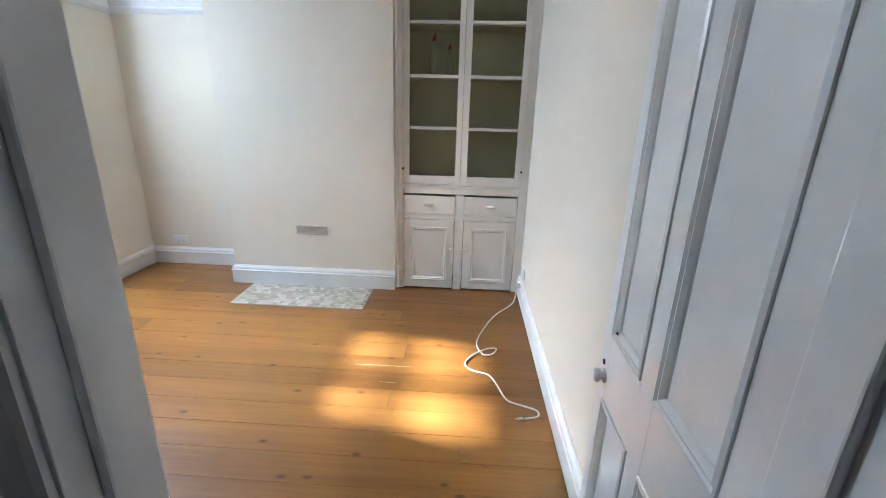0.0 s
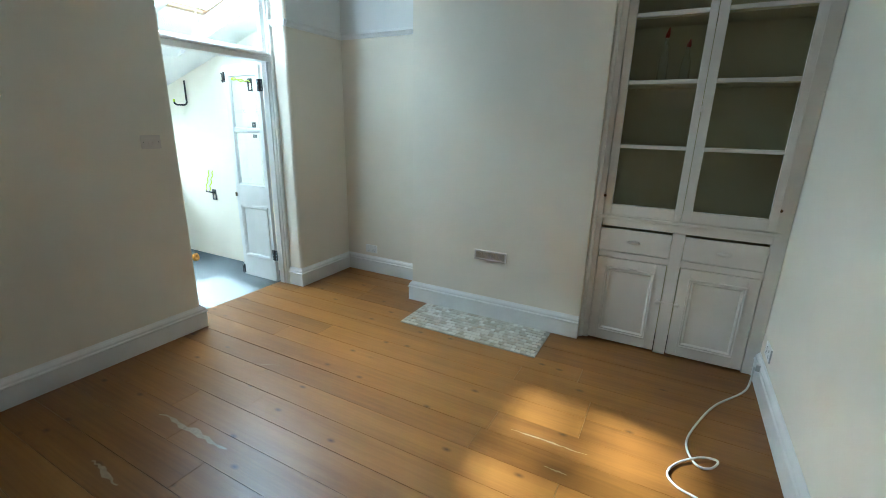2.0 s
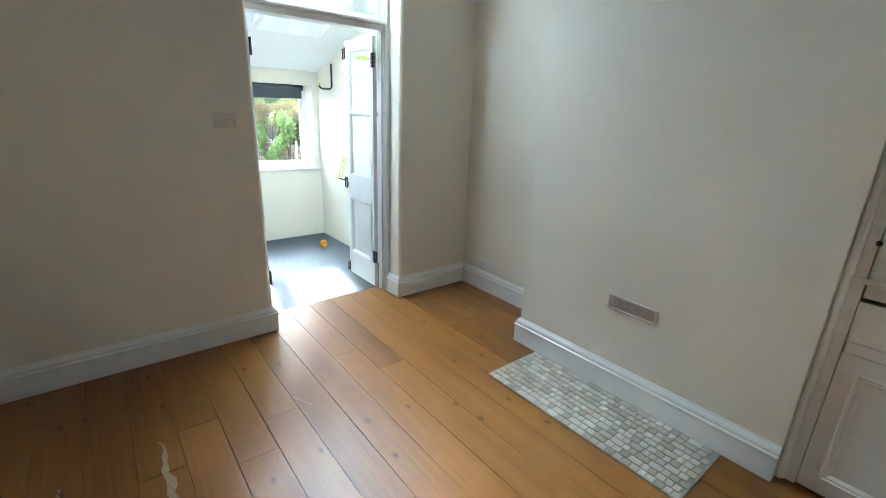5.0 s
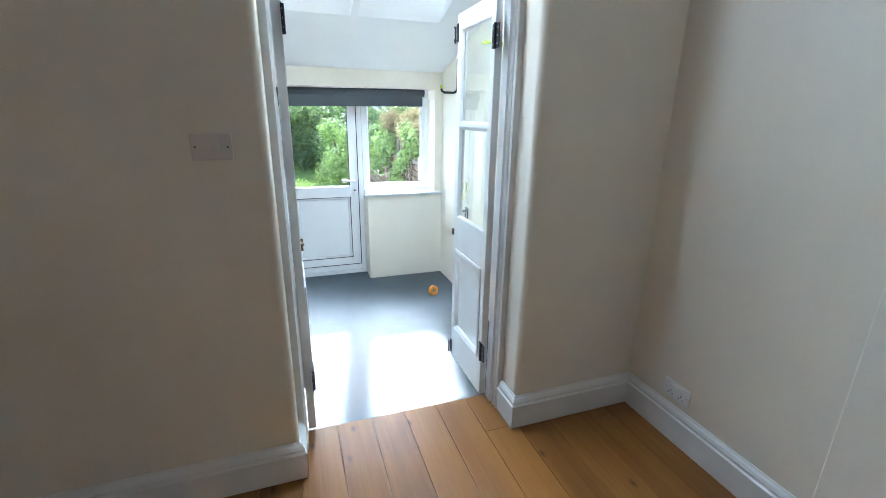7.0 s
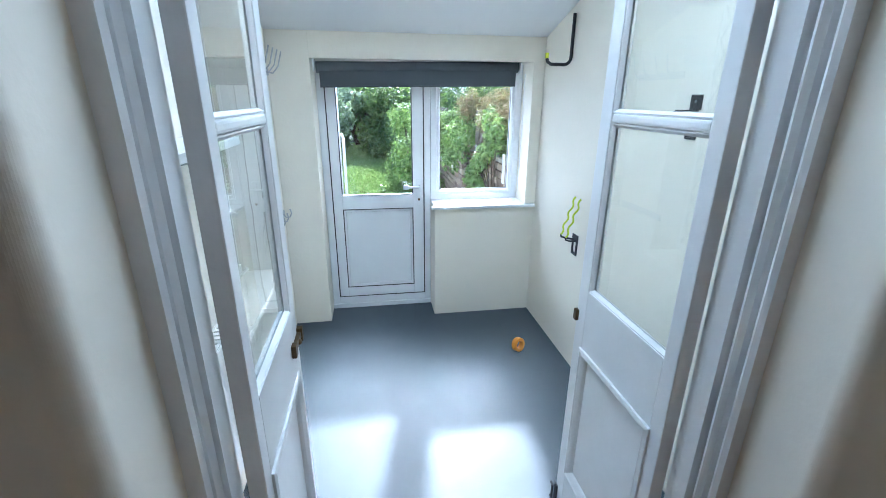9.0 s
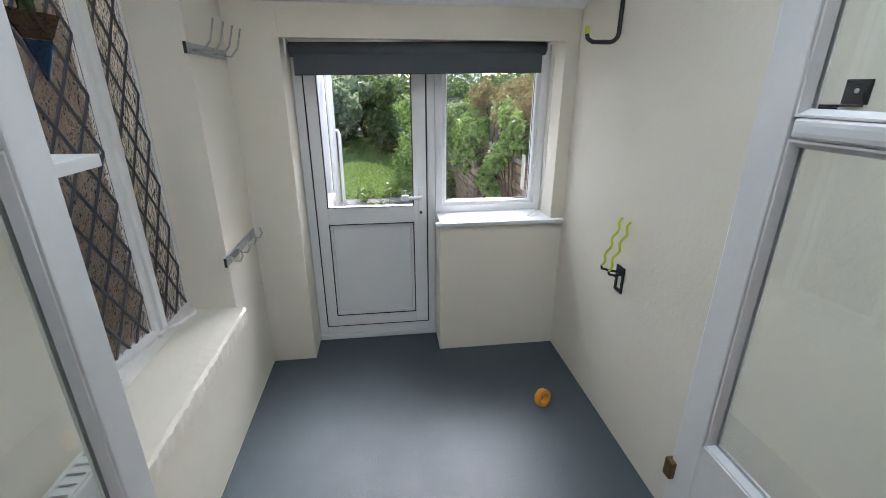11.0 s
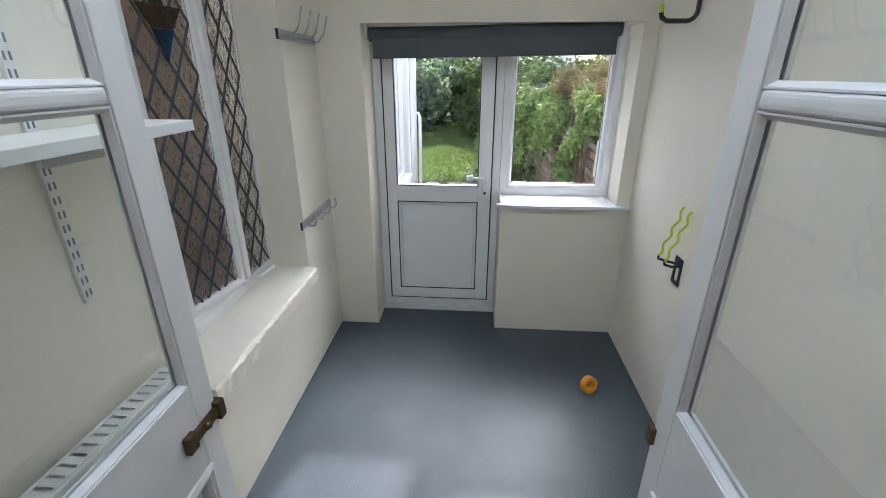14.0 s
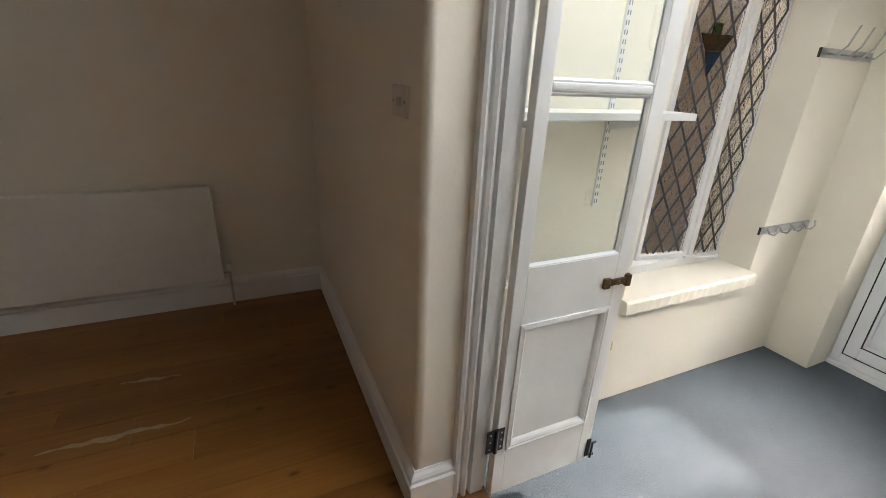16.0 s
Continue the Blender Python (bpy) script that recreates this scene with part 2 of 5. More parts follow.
def mosaic_material():
    m, n, l, p = material("mottled_stone_mosaic")
    info = n.new("ShaderNodeObjectInfo")
    base = ramp(n, l, info.outputs["Random"], [(0.0, (0.36, 0.32, 0.24)), (0.3, (0.48, 0.44, 0.36)), (0.6, (0.58, 0.55, 0.48)), (0.85, (0.70, 0.68, 0.62)), (1.0, (0.48, 0.39, 0.27))])
    v = coords(n, l)
    base = mix(n, l, ramp(n, l, tex_noise(n, l, v, 45, 5, 0.7), [(0.4, (0, 0, 0)), (0.75, (0.7, 0.7, 0.7))]), base, (0.46, 0.45, 0.40))
    l.new(base, p.inputs["Base Color"])
    p.inputs["Roughness"].default_value = 0.3
    return m


M_MOSAIC = mosaic_material()


# ---- mesh helpers ----
def bx(bm, a, b, bev=0.0, seg=2):
    """A box between two corners, with bevelled edges if bev is given."""
    x0, y0, z0 = (min(p, q) for p, q in zip(a, b))
    x1, y1, z1 = (max(p, q) for p, q in zip(a, b))
    v = [bm.verts.new(c) for c in ((x0, y0, z0), (x1, y0, z0), (x1, y1, z0), (x0, y1, z0), (x0, y0, z1), (x1, y0, z1), (x1, y1, z1), (x0, y1, z1))]
    f = [bm.faces.new([v[i] for i in q]) for q in ((3, 2, 1, 0), (4, 5, 6, 7), (0, 1, 5, 4), (1, 2, 6, 5), (2, 3, 7, 6), (3, 0, 4, 7))]
    if bev:
        edges = {e for face in f for e in face.edges}
        bmesh.ops.bevel(bm, geom=list(edges), offset=bev, segments=seg, affect="EDGES", profile=0.6)
    return bm


def strip(bm, p0, p1, out, up, profile, m0=0.0, m1=0.0):
    """A moulding from p0 to p1. Profile: points (out, up), counted round; m0, m1 mitre the ends by out."""
    p0, p1, out, up = Vector(p0), Vector(p1), Vector(out), Vector(up)
    d = (p1 - p0).normalized()
    a = [bm.verts.new(p0 + out * o + up * u + d * (m0 * o)) for o, u in profile]
    b = [bm.verts.new(p1 + out * o + up * u - d * (m1 * o)) for o, u in profile]
    n = len(profile)
    for i in range(n):
        j = (i + 1) % n
        bm.faces.new((a[i], a[j], b[j], b[i]))
    bm.faces.new(a[::-1])
    bm.faces.new(b)
    return bm


def frame_strip(bm, cx, rect, axis, out, profile):
    """A mitred moulding round a rectangle. rect: u0, u1, z0, z1 in the plane axis = cx; profile: (out, inwards)."""
    u0, u1, z0, z1 = rect
    side = Vector((1, 0, 0)) if axis == "y" else Vector((0, 1, 0))
    o = Vector((0, out, 0)) if axis == "y" else Vector((out, 0, 0))

    def at(u, z):
        return Vector((u, cx, z)) if axis == "y" else Vector((cx, u, z))

    loops = []
    for off, inward in profile:
        loops.append([bm.verts.new(at(u, z) + o * off) for u, z in ((u0 + inward, z0 + inward), (u1 - inward, z0 + inward), (u1 - inward, z1 - inward), (u0 + inward, z1 - inward))])
    n = len(loops)
    for i in range(n):
        A, B = loops[i], loops[(i + 1) % n]
        for k in range(4):
            q = (k + 1) % 4
            bm.faces.new((A[k], A[q], B[q], B[k]))
    return bm


def tube(bm, pts, r, seg=8, closed=False):
    """A round bar along a line of points; r may be one radius or one for each point."""
    pts = [Vector(p) for p in pts]
    rs = r if isinstance(r, (list, tuple)) else [r] * len(pts)
    rings, ref = [], None
    for i, p in enumerate(pts):
        if closed:
            d = (pts[(i + 1) % len(pts)] - pts[i - 1]).normalized()
        else:
            d = (pts[min(i + 1, len(pts) - 1)] - pts[max(i - 1, 0)]).normalized()
        if ref is None:
            ref = Vector((0, 0, 1)) if abs(d.z) < 0.9 else Vector((1, 0, 0))
        s = d.cross(ref).normalized()
        ref = s.cross(d).normalized()
        rings.append([bm.verts.new(p + (s * math.cos(a) + ref * math.sin(a)) * rs[i]) for a in (2 * math.pi * k / seg for k in range(seg))])
    pairs = list(zip(rings, rings[1:])) + ([(rings[-1], rings[0])] if closed else [])
    for A, B in pairs:
        for k in range(seg):
            q = (k + 1) % seg
            bm.faces.new((A[k], A[q], B[q], B[k]))
    if not closed:
        bm.faces.new(rings[0][::-1])
        bm.faces.new(rings[-1])
    return bm


def lathe(bm, base, axis, profile, seg=20):
    """A turned body. profile: (along the axis, radius)."""
    axis = Vector(axis).normalized()
    s = axis.cross(Vector((0, 0, 1)) if abs(axis.z) < 0.9 else Vector((1, 0, 0))).normalized()
    u = s.cross(axis)
    rings = [[bm.verts.new(Vector(base) + axis * h + (s * math.cos(a) + u * math.sin(a)) * max(r, 0.0004)) for a in (2 * math.pi * k / seg for k in range(seg))] for h, r in profile]
    for A, B in zip(rings, rings[1:]):
        for k in range(seg):
            q = (k + 1) % seg
            bm.faces.new((A[k], A[q], B[q], B[k]))
    bm.faces.new(rings[0][::-1])
    bm.faces.new(rings[-1])
    return bm


def B():
    return bmesh.new()


def finish(bm, name, mat, smooth=False):
    bmesh.ops.recalc_face_normals(bm, faces=bm.faces)
    me = bpy.data.meshes.new(name)
    bm.to_mesh(me)
    bm.free()
    me.materials.append(mat)
    if smooth:
        for f in me.polygons:
            f.use_smooth = True
    return me


def thing(name, label, category, at=(0, 0, 0), group="", kind=""):
    """An Empty at a thing's base, to parent its parts."""
    ob = new(name)
    ob.location = at
    return tagged(ob, label, category, group, kind)


def part(name, bm, mat, parent, label="", smooth=False):
    """One mesh under a thing or a part, built in world places."""
    ob = new(name, finish(bm, name, mat, smooth))
    ob.parent = parent
    base = Vector((0, 0, 0))
    q = parent
    while q is not None:
        base += q.location
        q = q.parent
    ob.location = -base
    if label:
        ob["label"] = label
    return ob


def single(name, bm, mat, label, category, group="", kind="", smooth=False):
    return tagged(new(name, finish(bm, name, mat, smooth)), label, category, group, kind)


def structure(name, bm, mat, label, category="wall", smooth=False):
    return single(name, bm, mat, label, category, "", "structure", smooth)


# ---- plan ----
XW, XF, YA, YE, XR, YB = -2.58, -2.86, 6.07, 2.47, 1.14, 5.645  # living room: door wall faces, alcove back, entry wall, right wall, breast
BX0, BX1 = -1.49, 0.0                                             # breast sides
OY0, OY1 = 4.335, 5.365                                           # opening in the door wall
HC = 2.78                                                        # living ceiling
UF, UX, UY0, UY1 = -0.158, -5.265, 4.02, 5.88                     # utility: floor, far wall, side walls
SLOPE = 0.30


def roof(x):
    return 1.905 + SLOPE * (x - UX)


# living room walls
b = B()
bx(b, (XF, YE - 0.12, -0.3), (XW, OY0, HC + 0.1))
bx(b, (XF, OY1, -0.3), (XW, YA + 0.2, HC + 0.1))
bx(b, (XF, OY0, 2.62), (XW, OY1, HC + 0.1))
bmesh.ops.bevel(b, geom=[e for e in b.edges if all(abs(v.co.x - XW) < 1e-4 for v in e.verts) and abs(e.verts[0].co.y - e.verts[1].co.y) < 1e-4 and (abs(e.verts[0].co.y - OY0) < 1e-4 or abs(e.verts[0].co.y - OY1) < 1e-4) and e.calc_length() > 0.4 and max(v.co.z for v in e.verts) > 2.7 and min(v.co.z for v in e.verts) < 0], offset=0.028, segments=16, affect="EDGES", profile=0.5)
structure("wall_west", b, M_WALL, "cream painted plaster wall with a doorway and rounded corners")
b = B()
bx(b, (XW, YA, -0.3), (XR + 0.2, YA + 0.2, HC + 0.1))
structure("wall_north", b, M_WALL, "cream painted plaster wall of the alcove")
b = B()
bx(b, (BX0, YB, 0), (BX1, YA, HC))
bmesh.ops.bevel(b, geom=[e for e in b.edges if abs(e.verts[0].co.z - e.verts[1].co.z) > 1 and abs(e.verts[0].co.y - YB) < 1e-4], offset=0.004, segments=2, affect="EDGES", profile=0.5)
structure("chimney_breast", b, M_WALL, "cream painted chimney breast with a closed fireplace")
b = B()
bx(b, (XR, YE - 3.6, -0.3), (XR + 0.2, YA, HC + 2))
structure("wall_east", b, M_WALL, "cream painted plaster wall beside the cupboard")
DX0, DX1, DH = 0.165, 1.05, 2.05
b = B()
bx(b, (XW, YE - 0.12, -0.3), (DX0, YE, HC + 0.1))
bx(b, (DX1, YE - 0.12, -0.3), (XR, YE, HC + 0.1))
bx(b, (DX0, YE - 0.12, DH), (DX1, YE, HC + 0.1))
structure("wall_south", b, M_WALL, "cream painted plaster wall with the entry doorway")
b = B()
bx(b, (XF, YE, HC), (XR, YA, HC + 0.1))
structure("ceiling_living", b, M_CEIL, "white painted plaster ceiling", "ceiling")
# unseen upper wall, closes the made-up tall hall
b = B()
bx(b, (-1.2, YE - 0.12, HC), (XR, YE - 0.02, HC + 2))
structure("wall_hall_upper", b, M_FRIEZE, "white painted upper wall of the unseen hall")
# unseen hall behind the entry door, its tall shell made up round the fill lamp
b = B()
bx(b, (-1.2, -1.1, -0.06), (XR, YE - 0.12, 0.0))
structure("floor_hall", b, M_PINE, "varnished wooden hall floor", "floor")
b = B()
bx(b, (-1.3, -1.2, 0), (-1.2, YE - 0.12, HC + 2))
structure("wall_hall_west", b, M_FRIEZE, "white painted hall wall")
b = B()
bx(b, (-1.2, -1.2, 0), (XR, -1.1, HC + 2))
structure("wall_hall_south", b, M_FRIEZE, "white painted hall wall at the front")
b = B()
bx(b, (-1.3, -1.2, HC + 2), (XR, YE - 0.02, HC + 2.1))
structure("ceiling_hall", b, M_CEIL, "white painted ceiling of the unseen hall", "ceiling")
# frieze above the picture rail
b = B()
bx(b, (XW, OY1 + 0.03, 2.36), (XW + 0.004, YA, HC))
bx(b, (XW + 0.004, YA - 0.004, 2.36), (BX0, YA, HC))
structure("frieze", b, M_FRIEZE, "white painted frieze above the picture rail", "wall")

SKIRT = [(0, 0), (0.024, 0), (0.024, 0.115), (0.030, 0.121), (0.030, 0.129), (0.022, 0.135), (0.022, 0.148), (0.016, 0.159), (0.008, 0.167), (0.004, 0.174), (0, 0.174)]
RAIL = [(0, 0), (0.012, 0.0), (0.016, 0.012), (0.030, 0.026), (0.040, 0.034), (0.040, 0.048), (0.022, 0.054), (0, 0.056)]


def skirting(name, runs, label="white glossed moulded skirting board"):
    b = B()
    for p0, p1, out, m0, m1 in runs:
        strip(b, p0, p1, out, (0, 0, 1), SKIRT, m0, m1)
    structure(name, b, M_GLOSS, label, "skirting board")


skirting("baseboard_west_long", [((XW, YE, 0.002), (XW, OY0, 0.002), (1, 0, 0), 1, -1), ((XW, OY0, 0.002), (-2.735, OY0, 0.002), (0, 1, 0), -1, 0)])
skirting("baseboard_west_short", [((-2.735, OY1, 0.002), (XW, OY1, 0.002), (0, -1, 0), 0, -1), ((XW, OY1, 0.002), (XW, YA, 0.002), (1, 0, 0), -1, 1)])
skirting("baseboard_alcove", [((XW, YA, 0.002), (BX0, YA, 0.002), (0, -1, 0), 1, 1), ((BX0, YA, 0.002), (BX0, YB, 0.002), (-1, 0, 0), 1, -1)])
skirting("baseboard_breast", [((BX0, YB, 0.002), (BX1, YB, 0.002), (0, -1, 0), -1, 0)])
skirting("baseboard_east", [((XR, 5.70, 0.002), (XR, YE, 0.002), (-1, 0, 0), 0, 1)])
skirting("baseboard_south", [((DX0 - 0.09, YE, 0.002), (XW, YE, 0.002), (0, 1, 0), 0, 1)])
b = B()
strip(b, (XW, OY1 + 0.002, 2.31), (XW, YA, 2.31), (1, 0, 0), (0, 0, 1), RAIL, 0, 1)
strip(b, (XW, YA, 2.31), (BX0, YA, 2.31), (0, -1, 0), (0, 0, 1), RAIL, 1, 0)
strip(b, (-2.73, OY1, 2.31), (XW, OY1, 2.31), (0, -1, 0), (0, 0, 1), RAIL, 0, -1)
structure("picture_rail", b, M_GLOSS, "white painted moulded picture rail", "picture rail")

# utility room shell
b = B()
bx(b, (-5.8, UY1, -0.5), (XF, UY1 + 0.25, 3.0))
structure("wall_utility_north", b, M_UTIL, "cream painted plaster wall with tool hooks")
b = B()
LZ = 1.745
bx(b, (UX - 0.34, UY0 - 0.35, -0.5), (UX, 4.283, 2.1))
bx(b, (UX - 0.34, 5.80, -0.5), (UX, UY1, 2.1))
bx(b, (UX - 0.34, 4.283, LZ), (UX, 5.80, 2.1))
bx(b, (UX - 0.34, 5.10, -0.5), (UX, 5.80, 0.725))
bmesh.ops.bevel(b, geom=[e for e in b.edges if all(abs(v.co.x - UX) < 1e-4 for v in e.verts) and (all(abs(v.co.y - 5.10) < 1e-4 for v in e.verts) or (all(abs(v.co.y - 4.283) < 1e-4 for v in e.verts) and e.calc_length() > 1.5))], offset=0.004, segments=2, affect="EDGES", profile=0.5)
structure("wall_utility_west", b, M_UTIL, "cream painted plaster wall round the back door and window")
WX0, WX1, WZ0, WZ1 = -4.80, -3.80, 0.46, 2.14
b = B()
bx(b, (UX, UY0 - 0.35, -0.5), (WX0, UY0, 2.9))
bx(b, (WX1, UY0 - 0.35, -0.5), (XF, UY0, 2.9))
bx(b, (WX0, UY0 - 0.35, -0.5), (WX1, UY0, WZ0))
bx(b, (WX0, UY0 - 0.35, WZ1), (WX1, UY0, 2.9))
structure("wall_utility_south", b, M_UTIL, "cream painted plaster wall with a leaded side window")
b = B()
bx(b, (-5.6, UY0 - 0.35, -0.5), (XF, UY1 + 0.25, UF))
structure("floor_utility", b, M_VINYL, "grey speckled vinyl floor, worn pale in places", "floor")
b = B()
bx(b, (XF - 0.002, OY0, -0.5), (XF + 0.3, OY1, -0.03))
structure("threshold_step", b, M_GLOSS, "painted step down from the wooden floor", "step")

# lean-to ceiling with two rooflight openings
SX0, SX1, SY = -4.38, -3.05, ((4.26, 4.88), (4.93, 5.54))
SXG = -3.86


def slab(bm, x0, x1, y0, y1, t0=0.0, t1=0.2):
    lo = [bm.verts.new((x, y, roof(x) + t0)) for x, y in ((x0, y0), (x1, y0), (x1, y1), (x0, y1))]
    hi = [bm.verts.new((x, y, roof(x) + t1)) for x, y in ((x0, y0), (x1, y0), (x1, y1), (x0, y1))]
    bm.faces.new(lo[::-1])
    bm.faces.new(hi)
    for i in range(4):
        j = (i + 1) % 4
        bm.faces.new((lo[i], lo[j], hi[j], hi[i]))


b = B()
slab(b, -5.75, SX0, UY0 - 0.35, UY1 + 0.25)
slab(b, SX1, XF, UY0 - 0.35, UY1 + 0.25)
slab(b, SX0, SX1, UY0 - 0.35, SY[0][0])
slab(b, SX0, SX1, SY[0][1], SY[1][0])
slab(b, SX0, SX1, SY[1][1], UY1 + 0.25)
structure("ceiling_utility", b, M_CEIL, "white sloping lean-to ceiling with rooflight openings", "ceiling")
for k, (y0, y1) in enumerate(SY):
    b = B()
    strip(b, (0, y0, 0), (0, y1, 0), (1, 0, 0), (0, 0, 1), [(SX0, roof(SX0) + 0.001), (SXG, roof(SXG) + 0.199), (SXG, roof(SXG) + 0.26), (SX0, roof(SX0) + 0.26)])
    structure("rooflight_lining", b, M_CEIL, "white splayed lining below the rooflight", "lining")
    w = thing("rooflight", "pine framed rooflight in the sloping ceiling", "rooflight", (SXG, y0, roof(SXG) + 0.2), "rooflights")
    b = B()
    slab(b, SXG - 0.03, SXG + 0.04, y0 - 0.02, y1 + 0.02, 0.203, 0.26)
    slab(b, SX1 - 0.04, SX1 + 0.03, y0 - 0.02, y1 + 0.02, 0.203, 0.26)
    slab(b, SXG + 0.04, SX1 - 0.04, y0 - 0.02, y0 + 0.028, 0.203, 0.26)
    slab(b, SXG + 0.04, SX1 - 0.04, y1 - 0.028, y1 + 0.02, 0.203, 0.26)
    part("window_frame", b, plain("pale_pine", (0.50, 0.34, 0.18), 0.45, 0, 0.25, 30, 0.1) if k == 0 else bpy.data.materials["pale_pine"], w)
    b = B()
    slab(b, SXG + 0.04, SX1 - 0.04, y0 + 0.028, y1 - 0.028, 0.232, 0.238)
    pane = part("pane", b, M_GLASS, w)
    pane.visible_shadow = False
# roof edge against the house
b = B()
bx(b, (XF, YE - 0.12, HC + 0.1), (XW, YA + 0.2, 6.5))
structure("wall_house_upper", b, M_RENDER, "white rendered house wall above the lean-to")
# unseen block added on top to keep sky light out of the rooms
b = B()
bx(b, (XW, -1.3, 4.9), (XR + 0.2, YA + 0.2, 6.5))
structure("house_top_block", b, M_RENDER, "unseen block closing the house above the rooms")


# ---- doorway between the rooms ----
def door_casing():
    f = thing("door_1", "white painted door casing with a glazed fanlight", "door frame", (-2.8, 4.85, 0), "", "structure")
    prof = [(0, 0), (0, 0.028), (-0.010, 0.033), (-0.018, 0.028), (-0.020, 0.014), (-0.030, 0.014), (-0.032, 0.028), (-0.042, 0.036), (-0.052, 0.030), (-0.055, 0.015), (-0.064, 0.015), (-0.066, 0.036), (-0.120, 0.036), (-0.120, 0.024), (-0.135, 0.024), (-0.135, 0)]
    for y, s in ((OY0, 1), (OY1, -1)):
        b = B()
        strip(b, (-2.725, y, -0.02), (-2.725, y, 2.62), (1, 0, 0), (0, s, 0), prof)
        part("jamb", b, M_GLOSS, f, "white glossed jamb with beaded moulding")
    b = B()
    bx(b, (-2.855, OY0 + 0.036, 2.035), (-2.745, OY1 - 0.036, 2.075), 0.004)
    bx(b, (-2.84, OY0 + 0.036, 2.0755), (-2.73, OY1 - 0.036, 2.10), 0.008)
    part("transom", b, M_GLOSS, f, "chipped white glossed transom bar")
    b = B()
    bx(b, (-2.855, OY0 + 0.036, 2.57), (-2.745, OY1 - 0.036, 2.618), 0.004)
    part("head", b, M_GLOSS, f)
    fan = [(0, 0), (0.03, 0), (0.03, 0.022), (0.02, 0.03), (0.0, 0.03)]
    b = B()
    frame_strip(b, -2.82, (OY0 + 0.037, OY1 - 0.037, 2.103, 2.567), "x", 1, fan)
    part("fanlight_frame", b, M_GLOSS, f)
    b = B()
    bx(b, (-2.812, OY0 + 0.06, 2.125), (-2.808, OY1 - 0.06, 2.545))
    pane = part("pane", b, M_WAVY, f, "clear fanlight glass")
    pane.visible_shadow = False


door_casing()

HXD, LW, LT = -2.850, 0.470, 0.036   # hinge line, leaf width, leaf thickness


def hinge(parent, x, y, z, s):
    b = B()
    bx(b, (x + 0.004, y - 0.003 * s, z - 0.05), (x + 0.036, y + 0.001 * s, z + 0.05), 0.001)
    bx(b, (x - 0.034, y - 0.003 * s, z - 0.05), (x - 0.004, y + 0.001 * s, z + 0.05), 0.001)
    tube(b, [(x, y - 0.006 * s, z - 0.052), (x, y - 0.006 * s, z + 0.052)], 0.007, 8)
    h = part("hinge", b, M_IRON, parent, "black iron butt hinge")
    b = B()
    for dx in (-0.022, 0.022):
        for dz in (-0.032, 0.0, 0.032):
            lathe(b, (x + dx, y - 0.003 * s, z + dz), (0, -s, 0), [(0, 0.004), (0.002, 0.003)], 8)
    part("screw", b, M_STEEL, h)


